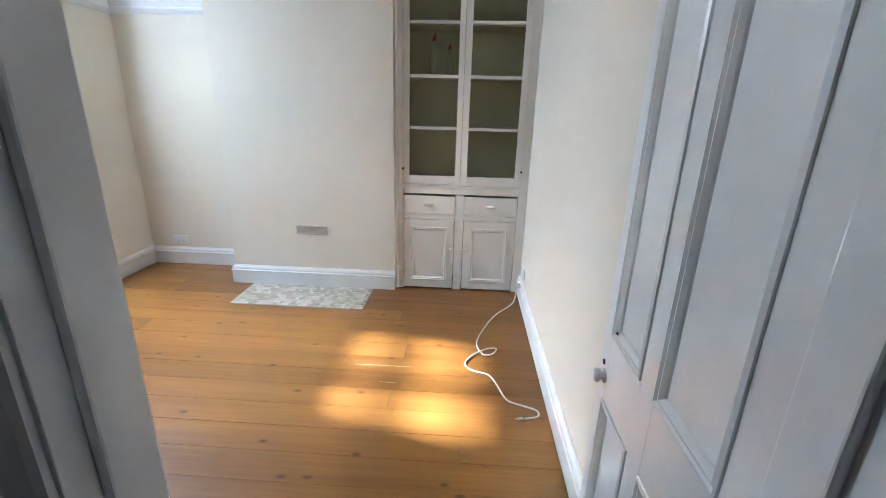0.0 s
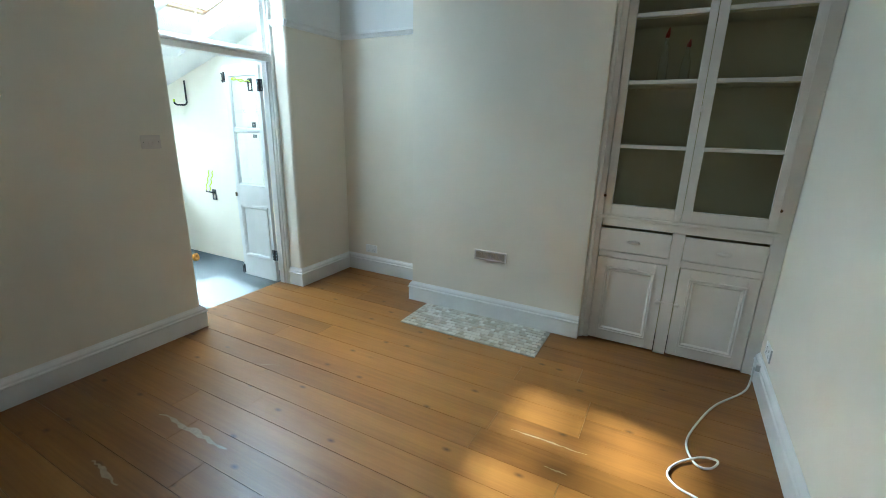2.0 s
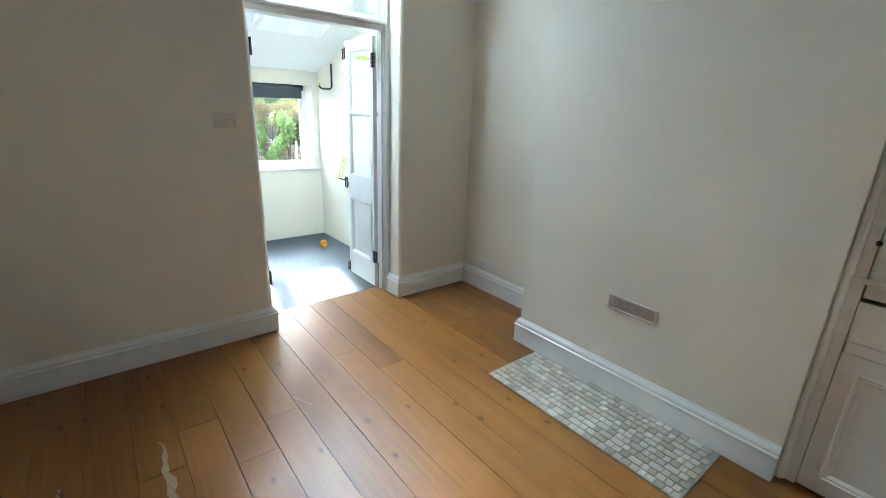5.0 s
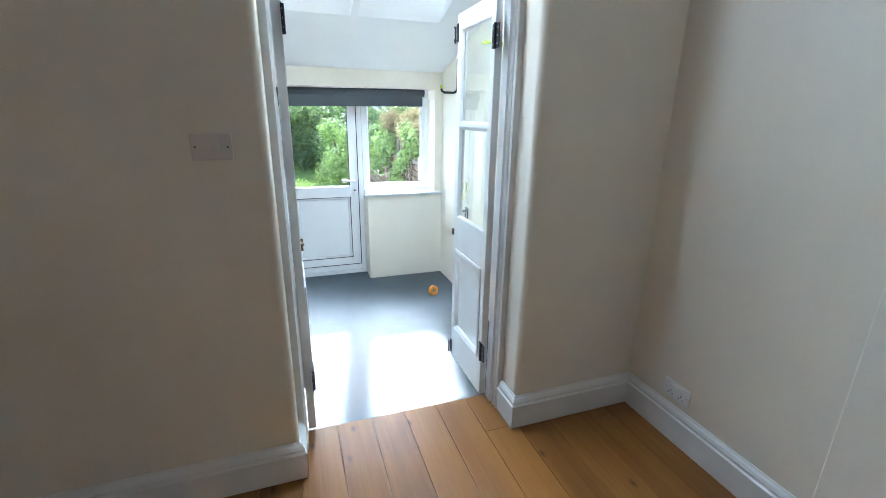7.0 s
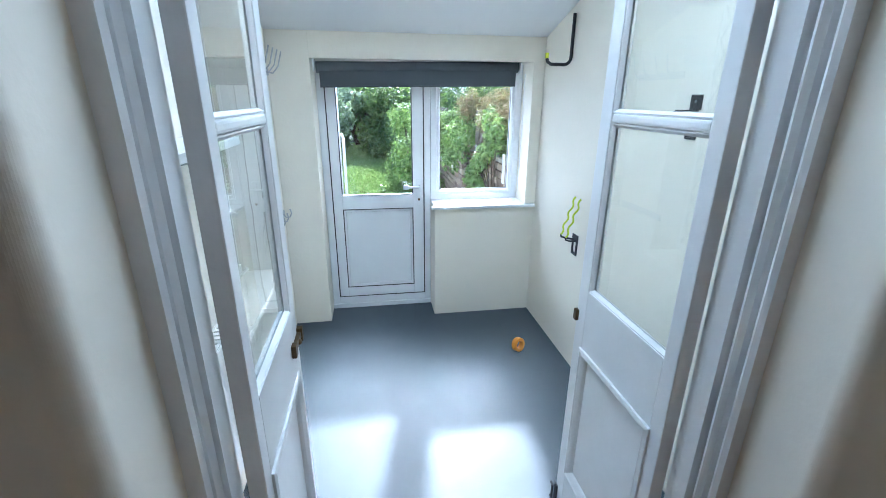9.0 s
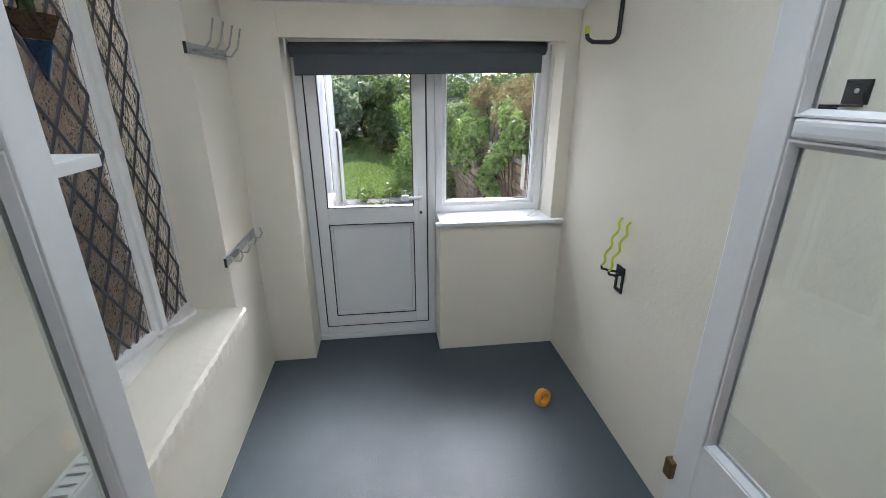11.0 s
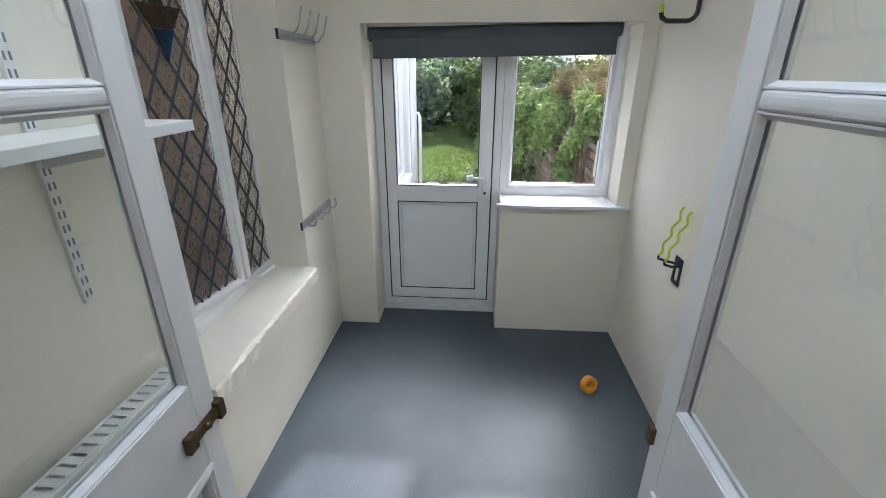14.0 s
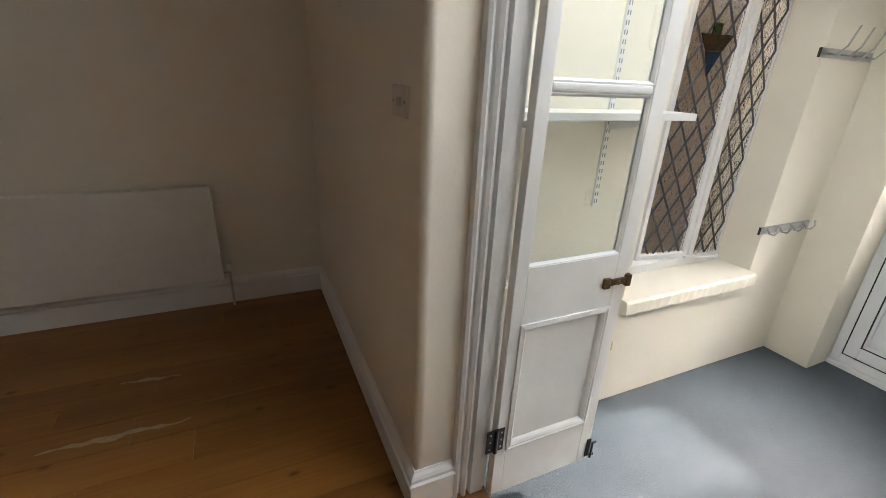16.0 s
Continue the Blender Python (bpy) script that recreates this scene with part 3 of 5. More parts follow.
def glazed_leaf(y_in, s, label, latch):
    """A half-glazed leaf standing open at right angles; s points from the room's inside of the leaf to its back."""
    x0, x1 = HXD - 0.006, HXD - LW
    d = thing("glazed_door", label, "door", (HXD, y_in, 0.01), "pair of glazed doors")
    y0, y1 = y_in, y_in + s * LT
    g0, g1 = x1 + 0.056, x0 - 0.044      # glass, free side and hinge side
    for nm, a, b_ in (("stile", x0, g1), ("stile", g0, x1)):
        b = B()
        bx(b, (a, y0, 0.012), (b_, y1, 2.015), 0.003)
        part(nm, b, M_GLOSS, d, "white glossed stile, chipped at the edge")
    for nm, z0, z1 in (("bottom_rail", 0.012, 0.225), ("lock_rail", 0.745, 0.945), ("top_rail", 1.935, 2.015)):
        b = B()
        bx(b, (g1 - 0.0005, y0 + 0.0004 * s, z0), (g0 + 0.0005, y1 - 0.0004 * s, z1))
        part(nm, b, M_GLOSS, d)
    b = B()
    bx(b, (g1, y0 + 0.001 * s, 1.445), (g0, y1 - 0.001 * s, 1.472), 0.009, 3)
    part("glazing_bar", b, M_GLOSS, d, "rounded white glazing bar")
    for z0, z1 in ((0.945, 1.445), (1.472, 1.935)):
        b = B()
        bx(b, (g1 + 0.004, y_in + s * 0.016, z0 - 0.004), (g0 - 0.004, y_in + s * 0.020, z1 + 0.004))
        pane = part("pane", b, M_WAVY, d, "old slightly wavy clear pane")
        pane.visible_shadow = False
        b = B()
        for yy, o in ((y0 + s * 0.014, -s), (y1 - s * 0.014, s)):
            frame_strip(b, yy, (g0, g1, z0, z1), "y", o, [(0, 0), (0.010, 0), (0.010, 0.003), (0.0, 0.010)])
        part("putty_line", b, M_GLOSS, d)
    b = B()
    bx(b, (g1, y_in + s * 0.012, 0.22), (g0, y_in + s * 0.024, 0.75))
    part("panel", b, M_GLOSS, d, "flat white painted panel")
    b = B()
    mould = [(-0.010, 0.0), (0.006, 0.0), (0.008, 0.008), (0.003, 0.012), (0.006, 0.018), (0.0, 0.026), (-0.006, 0.030), (-0.012, 0.032)]
    for yy, o in ((y0, -s), (y1, s)):
        frame_strip(b, yy, (g0 - 0.004, g1 + 0.004, 0.222, 0.748), "y", o, mould)
    part("panel_moulding", b, M_GLOSS, d, "white beaded panel moulding")
    hinge(d, HXD, y_in, 0.285, s)
    hinge(d, HXD, y_in, 1.845, s)
    for z in (0.075, 1.925):
        b = B()
        bx(b, (x1 - 0.002, y0 - 0.006 * s, z - 0.045), (x1 + 0.018, y0 - 0.0004 * s, z + 0.045), 0.001)
        tube(b, [(x1 - 0.004, y0 - 0.012 * s, z - 0.05), (x1 - 0.004, y0 - 0.012 * s, z + 0.03), (x1 - 0.02, y0 - 0.012 * s, z + 0.03)], 0.005, 8)
        tube(b, [(x1 + 0.001, y0 - 0.010 * s, z - 0.035), (x1 - 0.016, y0 - 0.012 * s, z - 0.038), (x1 - 0.016, y0 - 0.012 * s, z - 0.028)], 0.004, 6)
        part("bolt", b, M_IRON, d, "black iron flush bolt")
    if latch:
        b = B()
        bx(b, (x1 + 0.004, y0 - 0.012 * s, 0.834), (x1 + 0.105, y0 - 0.0004 * s, 0.856), 0.003)
        bx(b, (x1 + 0.082, y0 - 0.014 * s, 0.826), (x1 + 0.108, y0 - 0.0003 * s, 0.864), 0.003)
        bx(b, (x1 - 0.008, y0 - 0.016 * s, 0.824), (x1 + 0.012, y0 + 0.006 * s, 0.866), 0.002)
        lathe(b, (x1 + 0.05, y0 - 0.012 * s, 0.845), (0, -s, 0), [(0, 0.009), (0.005, 0.008), (0.008, 0.004)], 12)
        part("rim_latch", b, M_BRASS, d, "tarnished brass rim latch")
    else:
        b = B()
        bx(b, (x1 - 0.006, y0 - 0.010 * s, 0.824), (x1 + 0.014, y0 + 0.012 * s, 0.862), 0.003)
        part("latch_keep", b, M_BRASS, d, "tarnished brass latch keep")
    return d


glazed_leaf(4.412, -1, "open half-glazed white door leaf with a brass latch", True)
glazed_leaf(5.294, 1, "open half-glazed white door leaf with a panel below", False)


# ---- entry door and casing ----
def entry_door():
    f = thing("door_2", "white glossed casing of the entry doorway", "door frame", (0.64, 2.4, 0), "", "structure")
    for x, s in ((DX0, 1), (DX1, -1)):
        b = B()
        bx(b, (x, YE - 0.122, 0.001), (x + s * 0.012, YE + 0.002, DH - 0.028), 0.002)
        bx(b, (x + s * 0.012, YE - 0.080, 0.001), (x + s * 0.028, YE + 0.002, DH - 0.028), 0.004)
        part("jamb", b, M_GLOSS, f, "white glossed door lining with a stop bead")
        for y, o in ((YE, 1), (YE - 0.12, -1)):
            b = B()
            w = 0.085 if s == 1 else 0.075
            strip(b, (x + s * 0.006, y, 0.001), (x + s * 0.006, y, DH + 0.05), (0, o, 0), (-s, 0, 0), [(0, 0), (0.012, 0), (0.014, 0.012), (0.010, 0.018), (0.014, 0.05), (0.022, 0.058), (0.024, 0.07), (0.018, w), (0, w)])
            part("architrave", b, M_GLOSS, f)
    b = B()
    bx(b, (DX0, YE - 0.122, DH - 0.028), (DX1, YE + 0.002, DH), 0.002)
    part("head", b, M_GLOSS, f)
    # leaf open at right angles along the wall
    xa, xb, ya, yb = 1.052, 1.090, YE + 0.012, 3.19
    d = thing("panelled_door", "open white glossed four-panel door with a small knob", "door", (1.07, YE, 0.01))
    sh, st, mu = 0.098, 0.062, 0.078      # hinge stile, lock stile, mullion
    ym = 2.876
    for a, c in ((ya, ya + sh), (yb - st, yb), (ym - mu / 2, ym + mu / 2)):
        b = B()
        bx(b, (xa, a, 0.012), (xb, c, 2.02), 0.002)
        part("stile", b, M_GLOSS, d)
    for z0, z1 in ((0.012, 0.23), (0.775, 0.985), (1.91, 2.02)):
        b = B()
        for a, c in ((ya + sh, ym - mu / 2), (ym + mu / 2, yb - st)):
            bx(b, (xa + 0.0004, a, z0), (xb - 0.0004, c, z1))
        part("rail", b, M_GLOSS, d)
    for a, c in ((ya + sh, ym - mu / 2), (ym + mu / 2, yb - st)):
        for z0, z1 in ((0.23, 0.775), (0.985, 1.91)):
            b = B()
            bx(b, (xa + 0.012, a, z0), (xb - 0.012, c, z1))
            frame_strip(b, xa, (a, c, z0, z1), "x", -1, [(-0.014, 0.0), (0.005, 0.0), (0.007, 0.006), (0.001, 0.012), (0.003, 0.018), (-0.006, 0.026), (-0.013, 0.03)])
            part("panel", b, M_GLOSS, d, "sunken panel with beaded moulding")
    b = B()
    lathe(b, (xa, yb - 0.045, 0.845), (-1, 0, 0), [(0, 0.022), (0.004, 0.022), (0.006, 0.012), (0.012, 0.012), (0.018, 0.020), (0.026, 0.021), (0.031, 0.015), (0.033, 0.0)], 20)
    part("knob", b, M_WHITEPLASTIC, d, "white painted door knob", True)
    b = B()
    lathe(b, (xa, yb - 0.03, 0.882), (-1, 0, 0), [(0, 0.009), (0.003, 0.008), (0.0035, 0.0)], 12)
    part("keyhole_cover", b, M_IRON, d)
    b = B()
    lathe(b, (xa, yb - 0.09, 1.01), (-1, 0, 0), [(0, 0.005), (0.002, 0.004)], 8)
    part("screw", b, M_IRON, d)
    for z in (0.3, 1.75):
        b = B()
        tube(b, [(1.052, YE + 0.006, z - 0.05), (1.052, YE + 0.006, z + 0.05)], 0.007, 8)
        bx(b, (1.053, YE + 0.008, z - 0.05), (1.085, YE + 0.0115, z + 0.05))
        part("hinge", b, M_IRON, d)


entry_door()


# ---- alcove cupboard ----
def cupboard():
    yf = 5.700
    c = thing("alcove_cupboard", "off-white painted alcove cupboard with glazed upper doors", "cupboard", (0.57, 5.9, 0))
    for nm, a, e in (("side_stile", 0.002, 0.066), ("side_stile", 1.0595, 1.138)):
        b = B()
        bx(b, (a, yf, 0.001), (e, yf + 0.03, 2.75), 0.004)
        if a < 0.1:
            strip(b, (0.002, yf - 0.001, 0.001), (0.002, yf - 0.001, 2.75), (0, -1, 0), (1, 0, 0), [(0, 0), (0.016, 0), (0.018, 0.008), (0.012, 0.018), (0.005, 0.024), (0, 0.026)])
        part(nm, b, M_CUPB, c)
    b = B()
    bx(b, (0.5235, yf + 0.001, 0.001), (0.5985, yf + 0.03, 0.888), 0.003)
    part("centre_stile", b, M_CUPB, c)
    for z0, z1 in ((0.888, 0.975), (0.660, 0.706), (2.66, 2.75)):
        b = B()
        bx(b, (0.072, yf + 0.0015, z0), (1.062, yf + 0.03, z1), 0.003)
        if z0 == 0.888:
            bx(b, (0.024, yf - 0.012, 0.940), (1.10, yf + 0.001, 0.964), 0.006)
        part("face_rail", b, M_CUPB, c)
    b = B()
    bx(b, (0.01, 6.05, 0.001), (1.13, 6.066, 2.75))
    part("back_panel", b, M_CUPIN, c, "dull olive painted back boards")
    for a in (0.004, 1.122):
        b = B()
        bx(b, (a, yf + 0.031, 0.001), (a + 0.014, 6.049, 2.75))
        part("side_panel", b, M_CUPIN, c)
    for z in (0.96, 1.435, 1.838, 2.228, 2.62):
        b = B()
        bx(b, (0.019, yf + 0.06, z - 0.012), (1.121, 6.048, z + 0.006), 0.002)
        part("shelf", b, M_CUPIN if z > 1 else M_CUPB, c, "painted cupboard shelf")
    # glazed doors, one standing slightly proud at the bottom
    for x0, x1, g0, g1, dy, dz in ((0.070, 0.556, 0.120, 0.513, -0.004, 0.976), (0.560, 1.062, 0.612, 1.018, -0.014, 0.970)):
        door = B()
        yy = yf + dy
        bx(door, (x0, yy, dz), (g0, yy + 0.026, 2.66), 0.003)
        bx(door, (g1, yy, dz), (x1, yy + 0.026, 2.66), 0.003)
        bx(door, (g0, yy + 0.0005, dz), (g1, yy + 0.0255, 1.045), 0.002)
        bx(door, (g0, yy + 0.0005, 2.61), (g1, yy + 0.0255, 2.66), 0.002)
        dd = part("glazed_door", door, M_CUPB, c, "off-white glazed cupboard door")
        for z in (1.438, 1.840, 2.230):
            b = B()
            bx(b, (g0, yy + 0.001, z - 0.012), (g1, yy + 0.022, z + 0.012), 0.004)
            part("glazing_bar", b, M_CUPB, dd)
        for z0, z1 in ((1.045, 1.426), (1.45, 1.828), (1.852, 2.218), (2.242, 2.61)):
            b = B()
            bx(b, (g0 - 0.003, yy + 0.012, z0 - 0.003), (g1 + 0.003, yy + 0.015, z1 + 0.003))
            pane = part("pane", b, M_THIN, dd)
            pane.visible_shadow = False
    b = B()
    bx(b, (0.548, yf - 0.030, 1.66), (0.572, yf - 0.0145, 1.69), 0.003)
    part("turn_catch", b, M_CUPB, c)
    for x in (0.066, 1.068):
        b = B()
        lathe(b, (x, yf, 1.10), (0, -1, 0), [(0, 0.010), (0.006, 0.010), (0.010, 0.006)], 12)
        part("door_stop", b, M_BRASS, c, "small worn brass catch")
    for x0, x1 in ((0.068, 0.5215), (0.6005, 1.0575)):
        b = B()
        bx(b, (x0, yf - 0.003, 0.709), (x1, yf + 0.009, 0.872), 0.003)
        dr = part("drawer_front", b, M_CUPB, c, "plain off-white drawer front")
        b = B()
        lathe(b, (0, yf - 0.003, 0), (0, -1, 0), [(0, 0.014), (0.008, 0.011), (0.014, 0.018), (0.022, 0.021), (0.028, 0.016), (0.031, 0.0)], 18)
        b.transform(Matrix.Translation(((x0 + x1) / 2, 0, 0.792)) @ Matrix.Diagonal((2.0, 1, 0.72, 1)))
        part("knob", b, M_CUPB, dr, "painted wooden knob", True)
    for x0, x1, kx in ((0.069, 0.5175, 0.497), (0.6045, 1.0555, 0.622)):
        b = B()
        w = 0.062
        yy = yf - 0.003
        bx(b, (x0, yy, 0.016), (x0 + w, yy + 0.022, 0.657), 0.003)
        bx(b, (x1 - w, yy, 0.016), (x1, yy + 0.022, 0.657), 0.003)
        bx(b, (x0 + w, yy + 0.0004, 0.016), (x1 - w, yy + 0.0216, 0.09))
        bx(b, (x0 + w, yy + 0.0004, 0.590), (x1 - w, yy + 0.0216, 0.657))
        ld = part("panel_door", b, M_CUPB, c, "off-white panelled cupboard door")
        b = B()
        bx(b, (x0 + w, yy + 0.010, 0.085), (x1 - w, yy + 0.018, 0.595))
        part("panel", b, M_CUPB, ld)
        b = B()
        frame_strip(b, yy, (x0 + w - 0.003, x1 - w + 0.003, 0.087, 0.593), "y", -1, [(-0.012, 0.0), (0.006, 0.0), (0.008, 0.008), (0.002, 0.014), (0.004, 0.022), (-0.008, 0.034)])
        part("panel_moulding", b, M_CUPB, ld)
        b = B()
        lathe(b, (kx, yy, 0.395), (0, -1, 0), [(0, 0.011), (0.008, 0.008), (0.014, 0.014), (0.022, 0.016), (0.027, 0.0)], 14)
        bx(b, (kx - 0.012, yy - 0.020, 0.388), (kx + (0.05 if kx < 0.55 else -0.05), yy - 0.012, 0.402), 0.003)
        part("knob", b, M_CUPB, ld, "small painted knob", True)
    # near-black sheet: shade of the gap below the doors, put into its colour
    b = B()
    bx(b, (0.072, yf + 0.032, 0.0015), (1.062, 6.04, 0.012))
    part("plinth", b, M_GAP, c)


cupboard()


def bottle(x, y, z, h, red):
    c = thing("bottle", "slim pale glass bottle with a red stopper", "bottle", (x, y, z), "bottles on the cupboard shelf")
    b = B()
    lathe(b, (x, y, z), (0, 0, 1), [(0, 0.026), (0.01, 0.03), (h * 0.5, 0.028), (h * 0.68, 0.014), (h * 0.86, 0.011), (h * 0.88, 0.013)], 18)
    part("body", b, glass("pale_bottle_glass", (0.86, 0.87, 0.82), 0.25) if red else bpy.data.materials["pale_bottle_glass"], c, "", True)
    b = B()
    lathe(b, (x, y, z + h * 0.88), (0.15, 0, 1), [(0, 0.010), (h * 0.05, 0.014), (h * 0.12, 0.009), (h * 0.2, 0.003)], 14)
    part("stopper", b, M_RED, c, "", True)


bottle(0.30, 5.86, 1.8441, 0.31, True)
bottle(0.43, 5.86, 1.8441, 0.24, False)


# ---- fittings in the living room ----
M_VENT = plain("dulled_vent_plastic", (0.56, 0.50, 0.45), 0.45, 0, 0.1)


def vent():
    v = thing("wall_vent", "cream louvred plastic air vent in the chimney breast", "air vent", (-0.748, 5.645, 0.49))
    x0, x1, z0, z1 = -0.885, -0.610, 0.490, 0.575
    b = B()
    frame_strip(b, YB - 0.0005, (x0, x1, z0, z1), "y", -1, [(0, 0), (0.008, 0.002), (0.009, 0.010), (0.006, 0.014), (0, 0.014)])
    part("frame", b, M_VENT, v)
    b = B()
    bx(b, (x0 + 0.014, YB - 0.002, z0 + 0.014), (x1 - 0.014, YB - 0.0005, z1 - 0.014))
    part("backing", b, M_CREAMPLASTIC, v, "grimy mesh behind the slats")
    b = B()
    lathe(b, (-0.745, YB - 0.0056, 0.532), (0, -1, 0), [(0, 0.005), (0.003, 0.004)], 10)
    part("screw", b, M_STEEL, v)
    me = None
    for k in range(26):
        x = x0 + 0.020 + k * (x1 - x0 - 0.040) / 25
        if me is None:
            b = B()
            bx(b, (-0.0025, -0.0055, z0 + 0.0141), (0.0025, -0.0022, z1 - 0.0141), 0.0008, 1)
            me = finish(b, "slat", M_VENT)
        o = new("slat", me)
        o.parent = v
        o.location = Vector((x, YB, 0)) - v.location


vent()


def double_socket(p, axis, s, label, rockers=2):
    """A two-gang plate on a wall; axis is the wall's plane, s points into the room."""
    c = thing("wall_socket", label, "socket", p, "wall sockets")

    def q(u, o, z):
        return (p[0] + u, p[1] + s * o, p[2] + z) if axis == "y" else (p[0] + s * o, p[1] + u, p[2] + z)

    b = B()
    bx(b, q(-0.073, 0.0005, -0.043), q(0.073, 0.010, 0.043), 0.004)
    part("plate", b, M_WHITEPLASTIC, c)
    for u in (-0.03, 0.03):
        b = B()
        bx(b, q(u - 0.008, 0.0101, 0.010), q(u + 0.008, 0.014, 0.028), 0.002)
        part("rocker", b, M_WHITEPLASTIC, c)
        b = B()
        for du, dz in ((-0.011, -0.022), (0.011, -0.022), (0.0, -0.008)):
            bx(b, q(u + du - 0.003, 0.0101, dz - 0.003), q(u + du + 0.003, 0.0106, dz + 0.003))
        part("pin_slot", b, M_BLACK, c)
    for u in (-0.06, 0.06):
        b = B()
        lathe(b, q(u, 0.010, 0.0), (0, s, 0) if axis == "y" else (s, 0, 0), [(0, 0.004), (0.001, 0.0035)], 8)
        part("screw", b, M_STEEL, c)


double_socket((-2.27, YA, 0.255), "y", -1, "white double power socket low on the alcove wall")
double_socket((XR, 5.50, 0.275), "x", -1, "white double power socket above the skirting board")


M_SWITCH = plain("yellowed_switch_plastic", (0.66, 0.59, 0.53), 0.4, 0, 0.06)


def light_switch(y, z):
    c = thing("light_switch", "white two-gang light switch plate on the wall", "light switch", (XW, y, z))
    b = B()
    bx(b, (XW + 0.0005, y - 0.062, z - 0.043), (XW + 0.009, y + 0.062, z + 0.043), 0.004)
    part("plate", b, M_SWITCH, c)
    for dy in (-0.013, 0.013):
        b = B()
        bx(b, (XW + 0.0091, y + dy - 0.008, z - 0.012), (XW + 0.014, y + dy + 0.008, z + 0.012), 0.002)
        part("rocker", b, M_SWITCH, c)
    for dy in (-0.048, 0.048):
        b = B()
        lathe(b, (XW + 0.009, y + dy, z), (1, 0, 0), [(0, 0.0035), (0.001, 0.003)], 8)
        part("screw", b, M_LEAD, c)


light_switch(4.160, 1.400)


def cord():
    c = thing("aerial_cable", "loose white cable lying in curls on the floor", "cable", (0.9, 4.6, 0.0))
    way = [(1.085, 5.50, 0.16), (1.075, 5.47, 0.04), (1.03, 5.40, 0.006), (0.88, 5.175, 0.006), (0.765, 4.88, 0.006), (0.735, 4.72, 0.006), (0.775, 4.60, 0.006), (0.835, 4.60, 0.008), (0.87, 4.67, 0.010), (0.80, 4.655, 0.014), (0.70, 4.57, 0.008), (0.655, 4.47, 0.006), (0.70, 4.40, 0.006), (0.80, 4.36, 0.006), (0.85, 4.26, 0.006), (0.90, 4.12, 0.006), (1.0, 4.07, 0.006), (1.06, 4.04, 0.006), (1.055, 3.99, 0.006), (0.97, 3.965, 0.006)]
    pts = []
    for i in range(len(way) - 1):
        a, p, q, r = (Vector(way[min(max(k, 0), len(way) - 1)]) for k in (i - 1, i, i + 1, i + 2))
        for k in range(6):
            t = k / 6
            pts.append(0.5 * (2 * p + (q - a) * t + (2 * a - 5 * p + 4 * q - r) * t * t + (3 * p - a - 3 * q + r) * t ** 3))
    b = B()
    tube(b, pts, 0.0055, 8)
    part("cord", b, M_WHITEPLASTIC, c, "", True)
    b = B()
    lathe(b, (0.972, 3.966, 0.008), (-0.97, -0.2, 0), [(0, 0.0075), (0.03, 0.0075), (0.032, 0.0045), (0.042, 0.0045)], 12)
    part("plug", b, M_WHITEPLASTIC, c)
    b = B()
    bx(b, (XR - 0.05, 5.485, 0.135), (XR - 0.0255, 5.525, 0.180), 0.006)
    part("wall_plug", b, M_WHITEPLASTIC, c)


cord()


def panel_radiator(name, x0, x1, y, s, z0, z1, depth, label, grille):
    r = thing(name, label, "radiator", ((x0 + x1) / 2, y, z0))
    ya, yb = y + s * 0.03, y + s * (0.03 + depth)
    b = B()
    bx(b, (x0, yb - s * 0.012, z0), (x1, yb, z1), 0.006)
    part("front_panel", b, M_RAD, r, "white enamelled panel")
    b = B()
    bx(b, (x0 + 0.01, ya, z0 + 0.01), (x1 - 0.01, ya + s * 0.012, z1 - 0.01), 0.005)
    part("back_panel", b, M_RAD, r)
    for xa in (x0 + 0.002, x1 - 0.006):
        b = B()
        bx(b, (xa, ya + s * 0.0125, z0 + 0.02), (xa + 0.004, yb - s * 0.0125, z1 - 0.004))
        part("side_cover", b, M_RAD, r)
    b = B()
    n = int((x1 - x0) / 0.028)
    for k in range(n):
        x = x0 + 0.014 + k * 0.028
        bx(b, (x - 0.0095, ya + s * 0.014, z1 - 0.008), (x + 0.0095, yb - s * 0.014, z1 - 0.003))
    bx(b, (x0 + 0.006, ya + s * 0.0126, z1 - 0.020), (x1 - 0.006, yb - s * 0.0126, z1 - 0.014))
    bx(b, (x0 + 0.006, ya + s * 0.0125, z1 - 0.012), (x1 - 0.006, ya + s * 0.020, z1 - 0.002))
    bx(b, (x0 + 0.006, yb - s * 0.020, z1 - 0.012), (x1 - 0.006, yb - s * 0.0125, z1 - 0.002))
    part("top_grille", b, M_RAD, r, "slotted white top grille")
    xv = x0 - 0.035
    ym = (ya + yb) / 2
    b = B()
    tube(b, [(x0, ym, z0 + 0.035), (xv, ym, z0 + 0.035), (xv, ym, grille)], 0.008, 10)
    v = part("valve", b, M_STEEL, r, "chrome valve and pipe")
    b = B()
    lathe(b, (xv, ym, z0 + 0.05), (0, 0, 1), [(0, 0.012), (0.005, 0.018), (0.03, 0.019), (0.05, 0.016), (0.052, 0.0)], 16)
    part("valve_head", b, M_CREAMPLASTIC if name == "utility_radiator" else M_WHITEPLASTIC, v, "ribbed plastic valve head")
    for x in (x0 + 0.12, x1 - 0.12):
        b = B()
        bx(b, (x - 0.02, y + s * 0.0005, z0 + 0.1), (x + 0.02, ya, z1 - 0.1))
        part("wall_bracket", b, M_RAD, r)


panel_radiator("radiator", -1.955, -0.62, YE, 1, 0.205, 0.805, 0.075, "white panel radiator on the wall by the corner", 0.001)
panel_radiator("utility_radiator", -3.655, -2.93, UY0, 1, 0.20, 0.72, 0.08, "white double panel radiator beneath the shelf", UF + 0.001)


